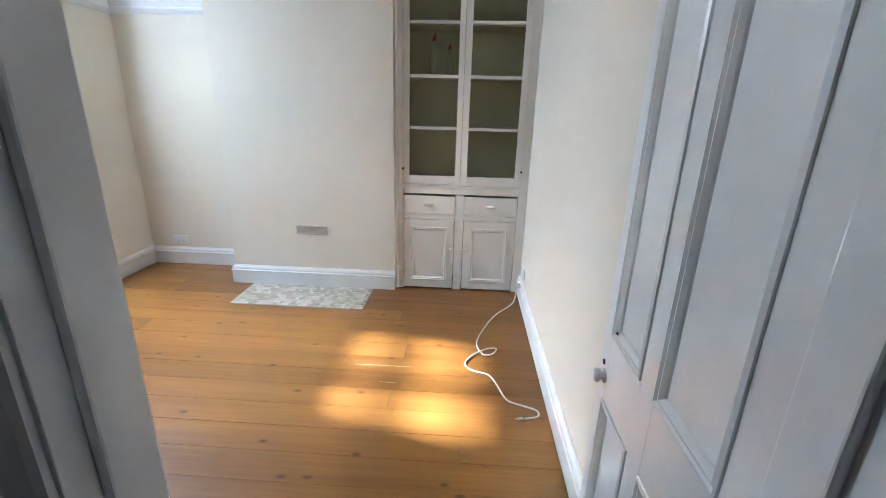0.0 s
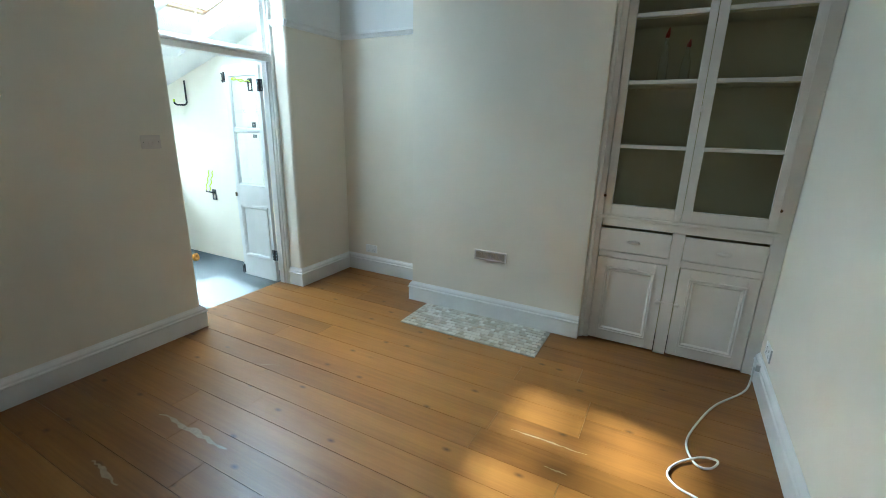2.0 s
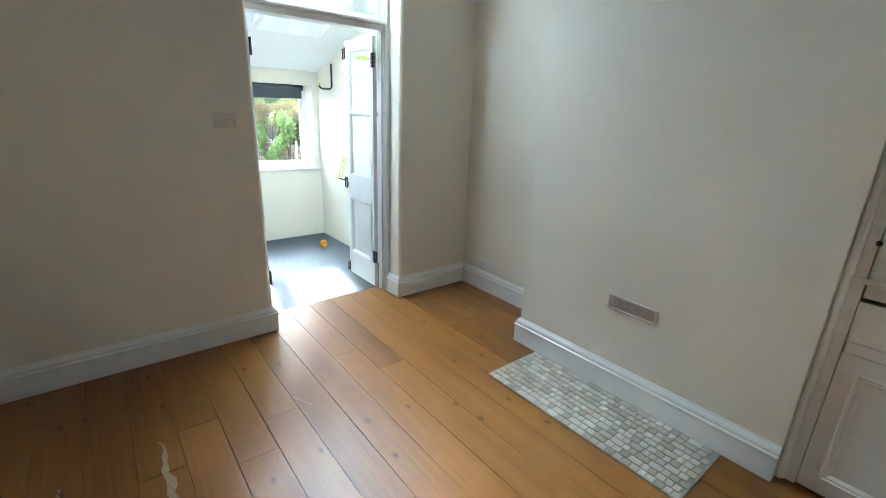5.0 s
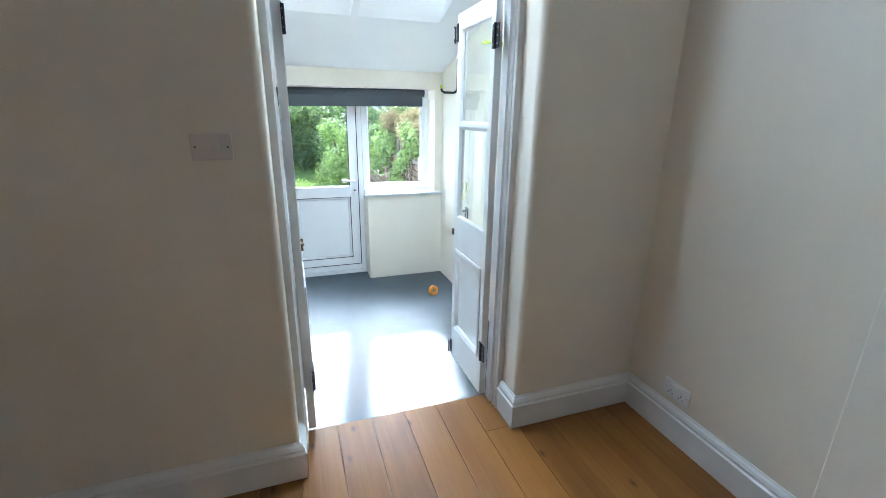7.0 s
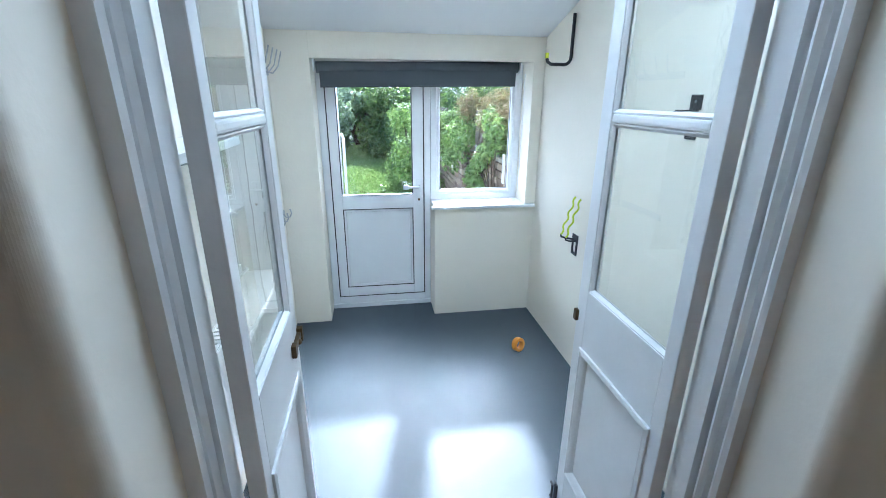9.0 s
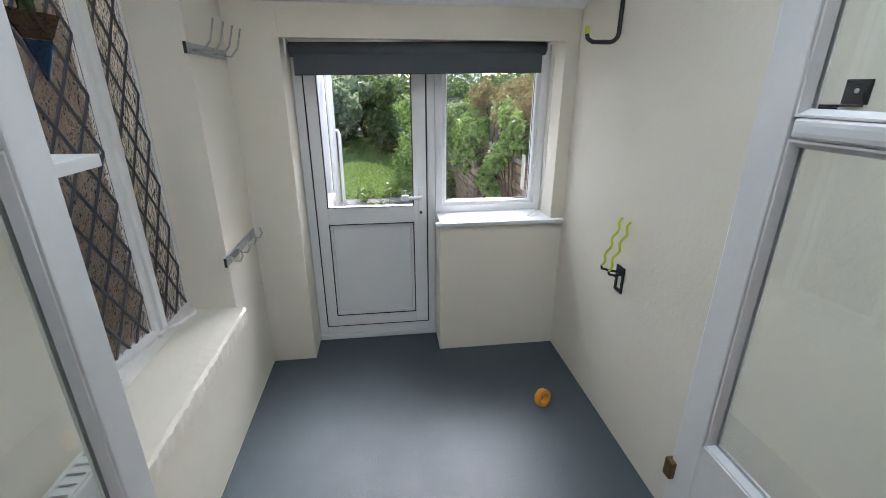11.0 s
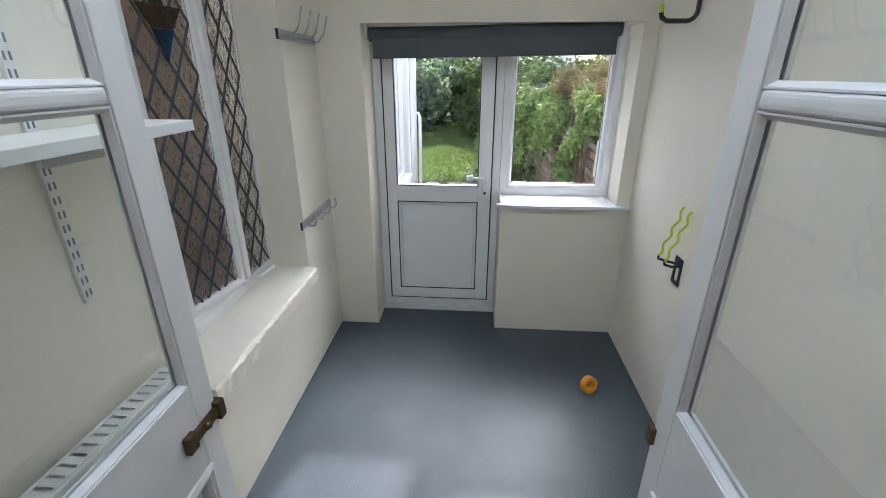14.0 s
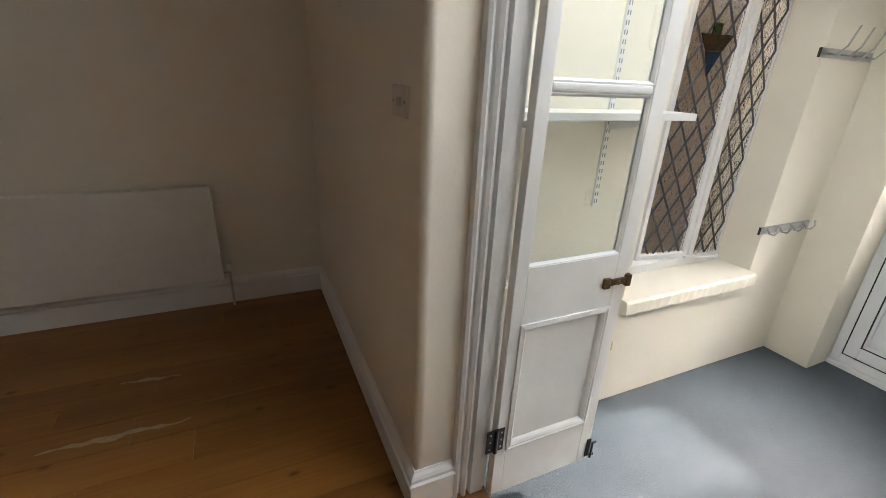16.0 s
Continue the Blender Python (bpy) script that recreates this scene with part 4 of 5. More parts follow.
# ---- utility room ----
def back_door():
    d = thing("back_door", "white plastic back door, glazed above a flat panel", "door", (-5.51, 4.7, UF))
    xi, xo = -5.487, -5.547
    b = B()
    bx(b, (xo, 4.286, -0.12), (xi, 4.338, 1.742), 0.004)
    bx(b, (xo, 5.050, -0.12), (xi, 5.098, 1.742), 0.004)
    bx(b, (xo, 4.338, 1.69), (xi, 5.050, 1.742), 0.004)
    part("outer_frame", b, M_UPVC, d)
    b = B()
    bx(b, (xo - 0.01, 4.286, UF + 0.0005), (xi + 0.012, 5.098, -0.1205), 0.004)
    bx(b, (xo, 4.338, -0.1203), (xi, 5.050, -0.062), 0.004)
    part("threshold", b, M_UPVC, d, "grubby white plastic threshold")
    x2, x3 = -5.478, -5.538
    g0, g1 = 4.415, 4.957
    b = B()
    bx(b, (x3, 4.347, -0.052), (x2, g0, 1.682), 0.004)
    bx(b, (x3, g1, -0.052), (x2, 5.041, 1.682), 0.004)
    for z0, z1 in ((-0.052, 0.028), (0.682, 0.792), (1.62, 1.682)):
        bx(b, (x3, g0, z0), (x2, g1, z1), 0.004)
    part("sash", b, M_UPVC, d, "white plastic door leaf")
    b = B()
    bx(b, (x2 - 0.037, g0 - 0.007, 0.020), (x2 - 0.017, g1 + 0.007, 0.69))
    part("panel", b, M_UPVC, d, "flat white plastic panel")
    b = B()
    for z0, z1 in ((0.028, 0.682), (0.792, 1.62)):
        frame_strip(b, x2 - 0.001, (g0, g1, z0, z1), "x", 1, [(-0.012, -0.002), (0.0015, -0.002), (0.0015, 0.003), (-0.012, 0.005)])
    part("gasket", b, M_BLACK, d, "thin black rubber gasket")
    b = B()
    frame_strip(b, x2 + 0.002, (g0 + 0.006, g1 - 0.006, 0.034, 0.676), "x", 1, [(-0.016, 0), (-0.002, 0.0), (-0.004, 0.014), (-0.016, 0.018)])
    part("bead", b, M_UPVC, d)
    # black strip laid in the gap, its shade put into the colour
    b = B()
    frame_strip(b, xi + 0.0005, (4.339, 5.049, -0.0605, 1.6895), "x", 1, [(-0.02, 0), (0.002, 0), (0.002, 0.0075), (-0.02, 0.0075)])
    part("gap_seal", b, M_BLACK, d, "black strip for the dark gap between leaf and frame")
    b = B()
    bx(b, (x2 - 0.032, g0 - 0.007, 0.785), (x2 - 0.026, g1 + 0.007, 1.626))
    pane = part("pane", b, M_GLASS, d)
    pane.visible_shadow = False
    b = B()
    bx(b, (x2, 4.988, 0.700), (x2 + 0.008, 5.018, 0.915), 0.004)
    h = part("handle_plate", b, M_UPVC, d, "white lever handle plate")
    b = B()
    tube(b, [(x2 + 0.008, 5.003, 0.855), (x2 + 0.045, 5.003, 0.855), (x2 + 0.048, 4.990, 0.855), (x2 + 0.048, 4.895, 0.855)], 0.010, 10)
    bx(b, (x2 + 0.040, 4.880, 0.838), (x2 + 0.056, 4.925, 0.875), 0.004)
    part("lever", b, M_UPVC, h, "white lever handle")
    b = B()
    lathe(b, (x2 + 0.008, 5.003, 0.752), (1, 0, 0), [(0, 0.009), (0.012, 0.009), (0.0125, 0.0)], 12)
    part("lock_cylinder", b, M_BRASS, h)


back_door()


def back_window():
    w = thing("window_1", "white plastic casement window beside the back door", "window", (-5.52, 5.45, 0.75), "", "structure")
    b = B()
    frame_strip(b, -5.545, (5.1005, 5.798, 0.742, 1.742), "x", 1, [(0, 0), (0.06, 0), (0.06, 0.042), (0.05, 0.052), (0, 0.052)])
    part("window_frame", b, M_UPVC, w)
    b = B()
    frame_strip(b, -5.535, (5.152, 5.744, 0.794, 1.69), "x", 1, [(0, 0), (0.045, 0), (0.042, 0.016), (0.02, 0.024), (0, 0.024)])
    part("glazing_bead", b, M_UPVC, w)
    b = B()
    frame_strip(b, -5.515, (5.174, 5.722, 0.816, 1.668), "x", 1, [(-0.004, -0.001), (0.004, -0.001), (0.004, 0.003), (-0.004, 0.003)])
    part("gasket", b, M_BLACK, w)
    b = B()
    bx(b, (-5.518, 5.167, 0.81), (-5.512, 5.73, 1.68))
    pane = part("pane", b, M_GLASS, w)
    pane.visible_shadow = False
    b = B()
    bx(b, (-5.54, 5.1005, 0.726), (UX + 0.0005, 5.798, 0.7415), 0.003)
    bx(b, (UX + 0.001, 5.070, 0.718), (UX + 0.036, 5.876, 0.744), 0.008, 3)
    part("window_sill", b, M_UPVC, w, "white painted sill board, chipped at the front")


back_window()


def blind():
    c = thing("roller_blind", "charcoal roller blind, rolled almost fully up", "blind", (-5.33, 5.02, 1.70))
    y0, y1 = 4.316, 5.704
    skew = Matrix.Identity(4)
    skew[2][1], skew[2][3] = 0.015, -0.015 * y0
    b = B()
    lathe(b, (-5.330, y0, 1.693), (0, 1, 0), [(0, 0.036), (y1 - y0, 0.036)], 24)
    b.transform(skew)
    part("roll", b, M_BLIND, c, "rolled charcoal fabric", True)
    b = B()
    bx(b, (-5.3060, y0 + 0.020, 1.5766), (-5.3040, y1 - 0.020, 1.680))
    b.transform(skew)
    part("fabric", b, M_BLIND, c)
    b = B()
    bx(b, (-5.311, y0 + 0.020, 1.566), (-5.300, y1 - 0.020, 1.5765), 0.003)
    b.transform(skew)
    part("bottom_bar", b, M_BLIND, c)
    for y in (y0 - 0.012, y1 + 0.012):
        b = B()
        bx(b, (-5.36, y - 0.006, 1.665), (-5.29, y + 0.006, 1.743), 0.004)
        part("bracket", b, M_WHITEPLASTIC, c, "white plastic bracket")
    b = B()
    way = [(-5.31, 5.755, 1.67), (-5.31, 5.757, 1.3), (-5.315, 5.752, 0.95), (-5.30, 5.745, 0.80), (-5.285, 5.72, 0.757), (-5.275, 5.68, 0.755), (-5.29, 5.66, 0.755), (-5.32, 5.68, 0.756), (-5.325, 5.73, 0.79), (-5.325, 5.76, 1.0), (-5.325, 5.762, 1.67)]
    tube(b, way, 0.0022, 6)
    part("chain", b, M_WHITEPLASTIC, c, "white bead chain")


blind()


def leaded_window():
    w = thing("window_2", "white framed leaded window with hammered glass, casement ajar", "window", (-4.4, 3.8, 0.5), "", "structure")
    yg = 3.80
    z0, z1 = 0.53, 2.12
    b = B()
    bx(b, (WX0 + 0.002, yg - 0.05, WZ0 + 0.02), (WX1 - 0.002, yg + 0.022, z0), 0.004)
    bx(b, (WX0 + 0.002, yg - 0.03, z0), (-4.787, yg + 0.012, z1), 0.002)
    bx(b, (-4.535, yg - 0.03, z0), (-4.498, yg + 0.03, z1), 0.004)
    bx(b, (-4.055, yg - 0.03, z0), (WX1 - 0.002, yg + 0.02, z1), 0.003)
    part("window_frame", b, M_GLOSS, w, "white painted timber frame")

    def light(x0, x1, m, name):
        lead, dx, dz = B(), 0.112, 0.19
        for sgn in (1, -1):
            k0 = -40
            for k in range(k0, 60):
                # lines z = sgn * (dz / dx) * (x - x0) + k * dz
                pts = []
                a = sgn * dz / dx
                for x in (x0, x1):
                    pts.append((x, z0 + a * (x - x0) + k * dz))
                (xa, za), (xb, zb) = pts
                lo, hi = 0.0, 1.0
                dzl = zb - za
                for lim, up in ((z0, False), (z1, True)):
                    t = (lim - za) / dzl
                    if (dzl > 0) != up:
                        lo = max(lo, t)
                    else:
                        hi = min(hi, t)
                if hi - lo > 0.02:
                    p = (xa + (xb - xa) * lo, yg, za + dzl * lo)
                    q = (xa + (xb - xa) * hi, yg, za + dzl * hi)
                    tube(lead, [p, q], 0.0062, 6)
        g = B()
        bx(g, (x0, yg - 0.002, z0), (x1, yg + 0.002, z1))
        fr = None
        if m is not None:
            fr = B()
            frame_strip(fr, yg - 0.014, (x0 - 0.03, x1 + 0.03, z0 + 0.003, z1), "y", 1, [(0, 0), (0.030, 0), (0.030, 0.024), (0.02, 0.030), (0, 0.030)])
        return g, lead, fr

    g, lead, _ = light(-4.787, -4.535, None, "fixed")
    pane = part("pane", g, M_HAMMER, w, "hammered glass in the fixed light")
    part("lead_lattice", lead, M_LEAD, w, "dark lead lattice")
    g, lead, fr = light(-4.468, -4.165, 1, "casement")
    swing = Matrix.Translation((-4.498, yg, 0)) @ Matrix.Rotation(radians(-7), 4, "Z") @ Matrix.Translation((4.498, -yg, 0))
    for bm in (g, lead, fr):
        bm.transform(swing)
    cs = part("casement", fr, M_GLOSS, w, "white casement standing slightly ajar")
    pane2 = part("pane", g, M_HAMMER, cs, "hammered glass in the casement")
    part("lead_lattice", lead, M_LEAD, cs)
    pane.visible_shadow = pane2.visible_shadow = False
    # stained motif
    for mat, pts, lab in ((M_AMBER, ((-4.225, 1.715), (-4.43, 1.715), (-4.375, 1.64), (-4.275, 1.64)), "brown and green stained glass fan"), (M_GREEN, ((-4.29, 1.765), (-4.345, 1.765), (-4.345, 1.716), (-4.29, 1.716)), "green stained glass piece"), (M_BLUE, ((-4.275, 1.638), (-4.375, 1.638), (-4.345, 1.575), (-4.318, 1.525), (-4.30, 1.575)), "blue stained glass drop")):
        b = B()
        fa = [b.verts.new((x, yg + 0.004, z)) for x, z in pts]
        ba = [b.verts.new((x, yg + 0.010, z)) for x, z in pts]
        b.faces.new(fa)
        b.faces.new(ba[::-1])
        for i in range(len(pts)):
            j = (i + 1) % len(pts)
            b.faces.new((fa[i], fa[j], ba[j], ba[i]))
        b.transform(swing)
        part("stained_piece", b, mat, cs, lab)
    b = B()
    tube(b, [(-4.50, yg + 0.035, 0.548), (-4.52, yg + 0.085, 0.556), (-4.62, yg + 0.105, 0.556), (-4.66, yg + 0.09, 0.55)], 0.008, 8)
    bx(b, (-4.56, yg + 0.02, 0.5305), (-4.46, yg + 0.04, 0.545), 0.003)
    part("casement_stay", b, M_GLOSS, w, "white painted casement stay")
    # thick plastered ledge with an uneven front edge
    b = B()
    nx, rng = 40, random.Random(4)
    rows = []
    for i in range(nx + 1):
        x = WX0 + 0.002 + (-3.782 - WX0) * i / nx
        j = [rng.uniform(-0.0035, 0.0035) for _ in range(4)]
        rows.append([b.verts.new(c) for c in ((x, yg - 0.05, 0.478), (x, UY0 - 0.02, 0.484), (x, 4.062 + j[0], 0.482 + j[1] * 0.4), (x, 4.072 + j[1], 0.470 + j[2]), (x, 4.073 + j[2], 0.412 + j[3]), (x, 4.052 + j[3], 0.396 + j[0] * 2), (x, UY0 + 0.001, 0.394), (x, yg - 0.05, 0.462))])
    for A, C in zip(rows, rows[1:]):
        for k in range(8):
            q = (k + 1) % 8
            b.faces.new((A[k], A[q], C[q], C[k]))
    b.faces.new(rows[0])
    b.faces.new(rows[-1][::-1])
    part("window_sill", b, M_UTIL, w, "thick plastered ledge with a chipped front edge")


leaded_window()


# grey that stands for the shade inside the upright's slots
M_SLOT = plain("slot_shade_grey", (0.24, 0.25, 0.25), 0.6)


def shelf_unit():
    c = thing("wall_shelf", "white shelf on slotted metal wall uprights", "shelf", (-3.4, UY0, 1.0))
    b = B()
    bx(b, (-3.755, UY0 + 0.012, 1.352), (-2.90, 4.205, 1.378), 0.002)
    part("board", b, M_GLOSS, c, "white painted shelf board")
    for x in (-3.49, -3.02):
        b = B()
        bx(b, (x - 0.0125, UY0 + 0.0005, 0.985), (x + 0.0125, UY0 + 0.011, 2.12), 0.002)
        u = part("upright", b, M_WHITEPLASTIC, c, "white twin-slot upright")
        b = B()
        z = 1.0
        while z < 2.1:
            for dx in (-0.006, 0.006):
                bx(b, (x + dx - 0.002, UY0 + 0.0105, z), (x + dx + 0.002, UY0 + 0.0125, z + 0.016))
            z += 0.032
        part("slot", b, M_SLOT, u, "grey bars for the shade in the slots")
        b = B()
        strip(b, (x - 0.004, UY0 + 0.011, 0), (x + 0.004, UY0 + 0.011, 0), (0, 1, 0), (0, 0, 1), [(0, 1.30), (0.02, 1.305), (0.17, 1.335), (0.17, 1.3515), (0, 1.3515)])
        part("bracket", b, M_WHITEPLASTIC, c)


shelf_unit()


def coat_rack(z, up, label):
    c = thing("coat_rack", label, "coat rack", (-4.99, UY0, z), "coat racks on the wall")
    b = B()
    bx(b, (-5.23, UY0 + 0.0005, z - 0.022), (-4.755, UY0 + 0.012, z + 0.022), 0.004)
    part("rail", b, M_STEEL, c, "brushed metal rail")
    b = B()
    bx(b, (-4.7549, UY0 + 0.001, z - 0.022), (-4.752, UY0 + 0.013, z + 0.022))
    part("end_cap", b, M_BLACK, c)
    for k in range(4):
        x = -5.17 + k * 0.118
        b = B()
        if up:
            tube(b, [(x, UY0 + 0.012, z - 0.004), (x, UY0 + 0.05, z - 0.01), (x, UY0 + 0.085, z + 0.03), (x, UY0 + 0.11, z + 0.115)], 0.0042, 8)
        else:
            tube(b, [(x, UY0 + 0.012, z + 0.008), (x, UY0 + 0.03, z - 0.016), (x, UY0 + 0.055, z - 0.014), (x, UY0 + 0.068, z + 0.012), (x, UY0 + 0.062, z + 0.034)], 0.0048, 8)
            lathe(b, (x, UY0 + 0.062, z + 0.034), (0, 0, 1), [(0, 0.006), (0.006, 0.007), (0.011, 0.0)], 10)
        part("hook", b, M_STEEL, c, "", True)


coat_rack(1.655, True, "metal coat rack with four long wire pegs")
coat_rack(0.735, False, "metal coat rack with four curved hooks")


def large_hook():
    c = thing("tool_hook", "black J-shaped wall hook with a yellow tip", "hook", (-4.825, UY1, 1.7))
    b = B()
    pts = [(-4.825, UY1 - 0.012, 1.98), (-4.825, UY1 - 0.012, 1.76)]
    for k in range(5):
        a = k / 4 * math.pi / 2
        pts.append((-4.825, UY1 - 0.012 - 0.04 * (1 - math.cos(a)), 1.742 - 0.04 * math.sin(a)))
    pts += [(-4.825, 5.745, 1.702), (-4.825, 5.722, 1.716), (-4.825, 5.716, 1.735)]
    tube(b, pts, 0.010, 10)
    part("bar", b, M_BLACK, c, "", True)
    b = B()
    tube(b, [(-4.825, 5.716, 1.7351), (-4.825, 5.715, 1.765)], 0.0105, 10)
    part("tip", b, M_YELLOW, c, "yellow rubber tip")


large_hook()


def bike_hook(x, z, folded, label):
    """Two folding arms with wavy yellow sleeves on a black plate."""
    c = thing("bike_hook", label, "hook", (x, UY1, z), "bike hooks")
    b = B()
    frame_strip(b, UY1 - 0.0005, (x - 0.035, x + 0.035, z - 0.065, z + 0.065), "y", -1, [(0, 0), (0.006, 0), (0.006, 0.016), (0, 0.016)])
    bx(b, (x - 0.02, UY1 - 0.007, z + 0.02), (x + 0.02, UY1 - 0.0005, z + 0.05))
    part("plate", b, M_BLACK, c, "black metal plate")
    for k, dx in enumerate((-0.035, 0.035)):
        b = B()
        if folded:
            tube(b, [(x + dx * 0.4, UY1 - 0.004, z + 0.03), (x + dx, UY1 - 0.05, z + 0.035), (x + dx, UY1 - 0.082, z + 0.045), (x + dx, UY1 - 0.084, z + 0.06)], 0.006, 8)
        else:
            tube(b, [(x + dx * 0.4, UY1 - 0.004, z + 0.03), (x + dx, UY1 - 0.03, z + 0.03)], 0.006, 8)
        part("arm", b, M_BLACK, c)
        b = B()
        pts = []
        for i in range(25):
            t = i / 24
            wv = 0.006 * math.sin(t * 6 * math.pi)
            if folded:
                pts.append((x + dx + 0.5 * wv, UY1 - 0.084 + 0.072 * t + wv, z + 0.0601 + 0.235 * t))
            else:
                pts.append((x + dx - 0.02 * t, UY1 - 0.0301 - 0.23 * t, z + 0.03 + 0.02 * t + wv))
        tube(b, pts, 0.0058, 8)
        part("sleeve", b, M_YELLOW, c, "wavy yellow rubber sleeve", True)


bike_hook(-4.53, 0.648, True, "folded bike hook with wavy yellow sleeves on the wall")
bike_hook(-3.695, 1.91, False, "bike hook with yellow sleeves held out from the wall")


def step_bracket(x, z):
    c = thing("pole_bracket", "black cranked metal bracket screwed to the wall", "bracket", (x, UY1, z))
    b = B()
    bx(b, (x - 0.03, UY1 - 0.005, z), (x + 0.03, UY1 - 0.0005, z + 0.055), 0.001)
    bx(b, (x - 0.025, UY1 - 0.07, z - 0.005), (x + 0.025, UY1 - 0.0055, z - 0.0001), 0.001)
    bx(b, (x - 0.025, UY1 - 0.075, z - 0.04), (x + 0.025, UY1 - 0.0701, z - 0.0051), 0.001)
    part("plate", b, M_BLACK, c)
    b = B()
    bx(b, (x - 0.03, UY1 - 0.005, z - 0.11), (x + 0.03, UY1 - 0.0005, z - 0.075), 0.001)
    part("lower_plate", b, M_BLACK, c)
    for dz in (0.03, -0.092):
        b = B()
        lathe(b, (x, UY1 - 0.005, z + dz), (0, -1, 0), [(0, 0.006), (0.003, 0.004)], 10)
        part("screw", b, M_STEEL, c)


step_bracket(-3.69, 1.47)


def tape_ring():
    x, y, z = -4.645, 5.60, UF
    b = B()
    n, m = 36, 10
    tilt = Matrix.Translation((x, y, z + 0.047)) @ Matrix.Rotation(radians(28), 4, "Z") @ Matrix.Rotation(radians(78), 4, "Y")
    rings = []
    for i in range(n):
        a = 2 * math.pi * i / n
        cs = [(0.027, -0.016), (0.030, -0.0185), (0.045, -0.0185), (0.048, -0.016), (0.048, 0.016), (0.045, 0.0185), (0.030, 0.0185), (0.027, 0.016)]
        rings.append([b.verts.new(tilt @ Vector((r * math.cos(a), r * math.sin(a), h))) for r, h in cs])
    for i in range(n):
        A, C = rings[i], rings[(i + 1) % n]
        for k in range(8):
            q = (k + 1) % 8
            b.faces.new((A[k], A[q], C[q], C[k]))
    single("tape_ring", b, M_ORANGE, "amber plastic ring lying on the grey floor", "ring", smooth=False)


tape_ring()


def pendant():
    x, y = -3.40, 5.15
    c = thing("pendant_bulb", "bare light bulb hanging on a white flex", "ceiling lamp", (x, y, 2.16))
    top = roof(x)
    b = B()
    tube(b, [(x, y, 2.29), (x, y, 2.45), (x, y, top + 0.18)], 0.003, 8)
    part("flex", b, M_WHITEPLASTIC, c)
    b = B()
    lathe(b, (x, y, 2.225), (0, 0, 1), [(0, 0.019), (0.03, 0.02), (0.05, 0.015), (0.066, 0.007)], 16)
    part("lampholder", b, M_WHITEPLASTIC, c, "", True)
    b = B()
    lathe(b, (x, y, 2.145), (0, 0, 1), [(0, 0.004), (0.006, 0.018), (0.02, 0.028), (0.04, 0.030), (0.06, 0.022), (0.08, 0.014)], 18)
    part("bulb", b, M_BULB, c, "", True)
    b = B()
    bx(b, (x - 0.02, y - 0.02, top + 0.17), (x + 0.02, y + 0.02, top + 0.203), 0.004)
    part("ceiling_rose", b, M_WHITEPLASTIC, c, "", True)


pendant()


# ---- garden ----
GZ = -0.30
b = B()
bx(b, (-400, -300, GZ - 0.3), (-5.61, 300, GZ))
structure("ground", b, M_SOIL, "patchy garden soil and weeds", "ground")


def leaf_mesh(name, centres, normals, sizes, mat, rng, slim=0.55):
    """Small folded leaves, two triangles each, scattered at the given places."""
    n = len(centres)
    t = rng.normal(size=(n, 3))
    u = np.cross(normals, t)
    u /= np.linalg.norm(u, axis=1)[:, None] + 1e-9
    v = np.cross(normals, u)
    s = sizes[:, None]
    mid = centres + normals * s * 0.12
    P = np.stack([mid - v * s * 0.5, centres + u * s * slim * 0.5, mid + v * s * 0.5, centres - u * s * slim * 0.5], 1).reshape(-1, 3)
    i = np.arange(n)[:, None] * 4
    F = np.concatenate([i + np.array([0, 1, 2]), i + np.array([0, 2, 3])])
    me = bpy.data.meshes.new(name)
    me.from_pydata(P.tolist(), [], F.tolist())
    me.materials.append(mat)
    return me


def cloud(rng, lumps, n, size):
    """Leaf places over a set of ellipsoid lumps (centre, radii), denser on their outsides."""
    c, nr = [], []
    w = np.array([r[0] * r[1] + r[1] * r[2] for _, r in lumps])
    pick = rng.choice(len(lumps), n, p=w / w.sum())
    d = rng.normal(size=(n, 3))
    d /= np.linalg.norm(d, axis=1)[:, None]
    C = np.array([l[0] for l in lumps])[pick]
    R = np.array([l[1] for l in lumps])[pick]
    rad = rng.uniform(0.55, 1.1, n)[:, None]
    pos = C + d * R * rad
    nrm = d + rng.normal(scale=0.6, size=(n, 3)) + np.array([0, 0, 0.4])
    nrm /= np.linalg.norm(nrm, axis=1)[:, None]
    return pos, nrm, size * rng.uniform(0.6, 1.25, n)


def shrub(name, label, category, base, lumps, n, size, mat, seed, trunk=0.04, group="", slim=0.55):
    rng = np.random.default_rng(seed)
    s = thing(name, label, category, base, group)
    pos, nrm, sz = cloud(rng, lumps, n, size)
    keep = (pos[:, 2] > GZ + 0.02) & ~((pos[:, 0] > -5.62) & (pos[:, 1] < 6.2))
    me = leaf_mesh("crown", pos[keep], nrm[keep], sz[keep], mat, rng, slim)
    o = new("crown", me)
    o.parent = s
    o.location = -Vector(base)
    b = B()
    rr = random.Random(seed)
    top = Vector(max((l[0] for l in lumps), key=lambda c: c[2]))
    bv = Vector(base)
    tube(b, [bv, bv.lerp(top, 0.35) + Vector((rr.uniform(-0.1, 0.1), rr.uniform(-0.1, 0.1), 0)), bv.lerp(top, 0.7), top], [trunk, trunk * 0.8, trunk * 0.55, trunk * 0.25], 8)
    for c, r in lumps:
        cv = Vector(c)
        j = bv.lerp(top, rr.uniform(0.25, 0.6))
        tube(b, [j, j.lerp(cv, 0.5) + Vector((0, 0, 0.08)), cv], [trunk * 0.5, trunk * 0.35, trunk * 0.15], 6)
    part("trunk", b, M_BARK, s)
    return s


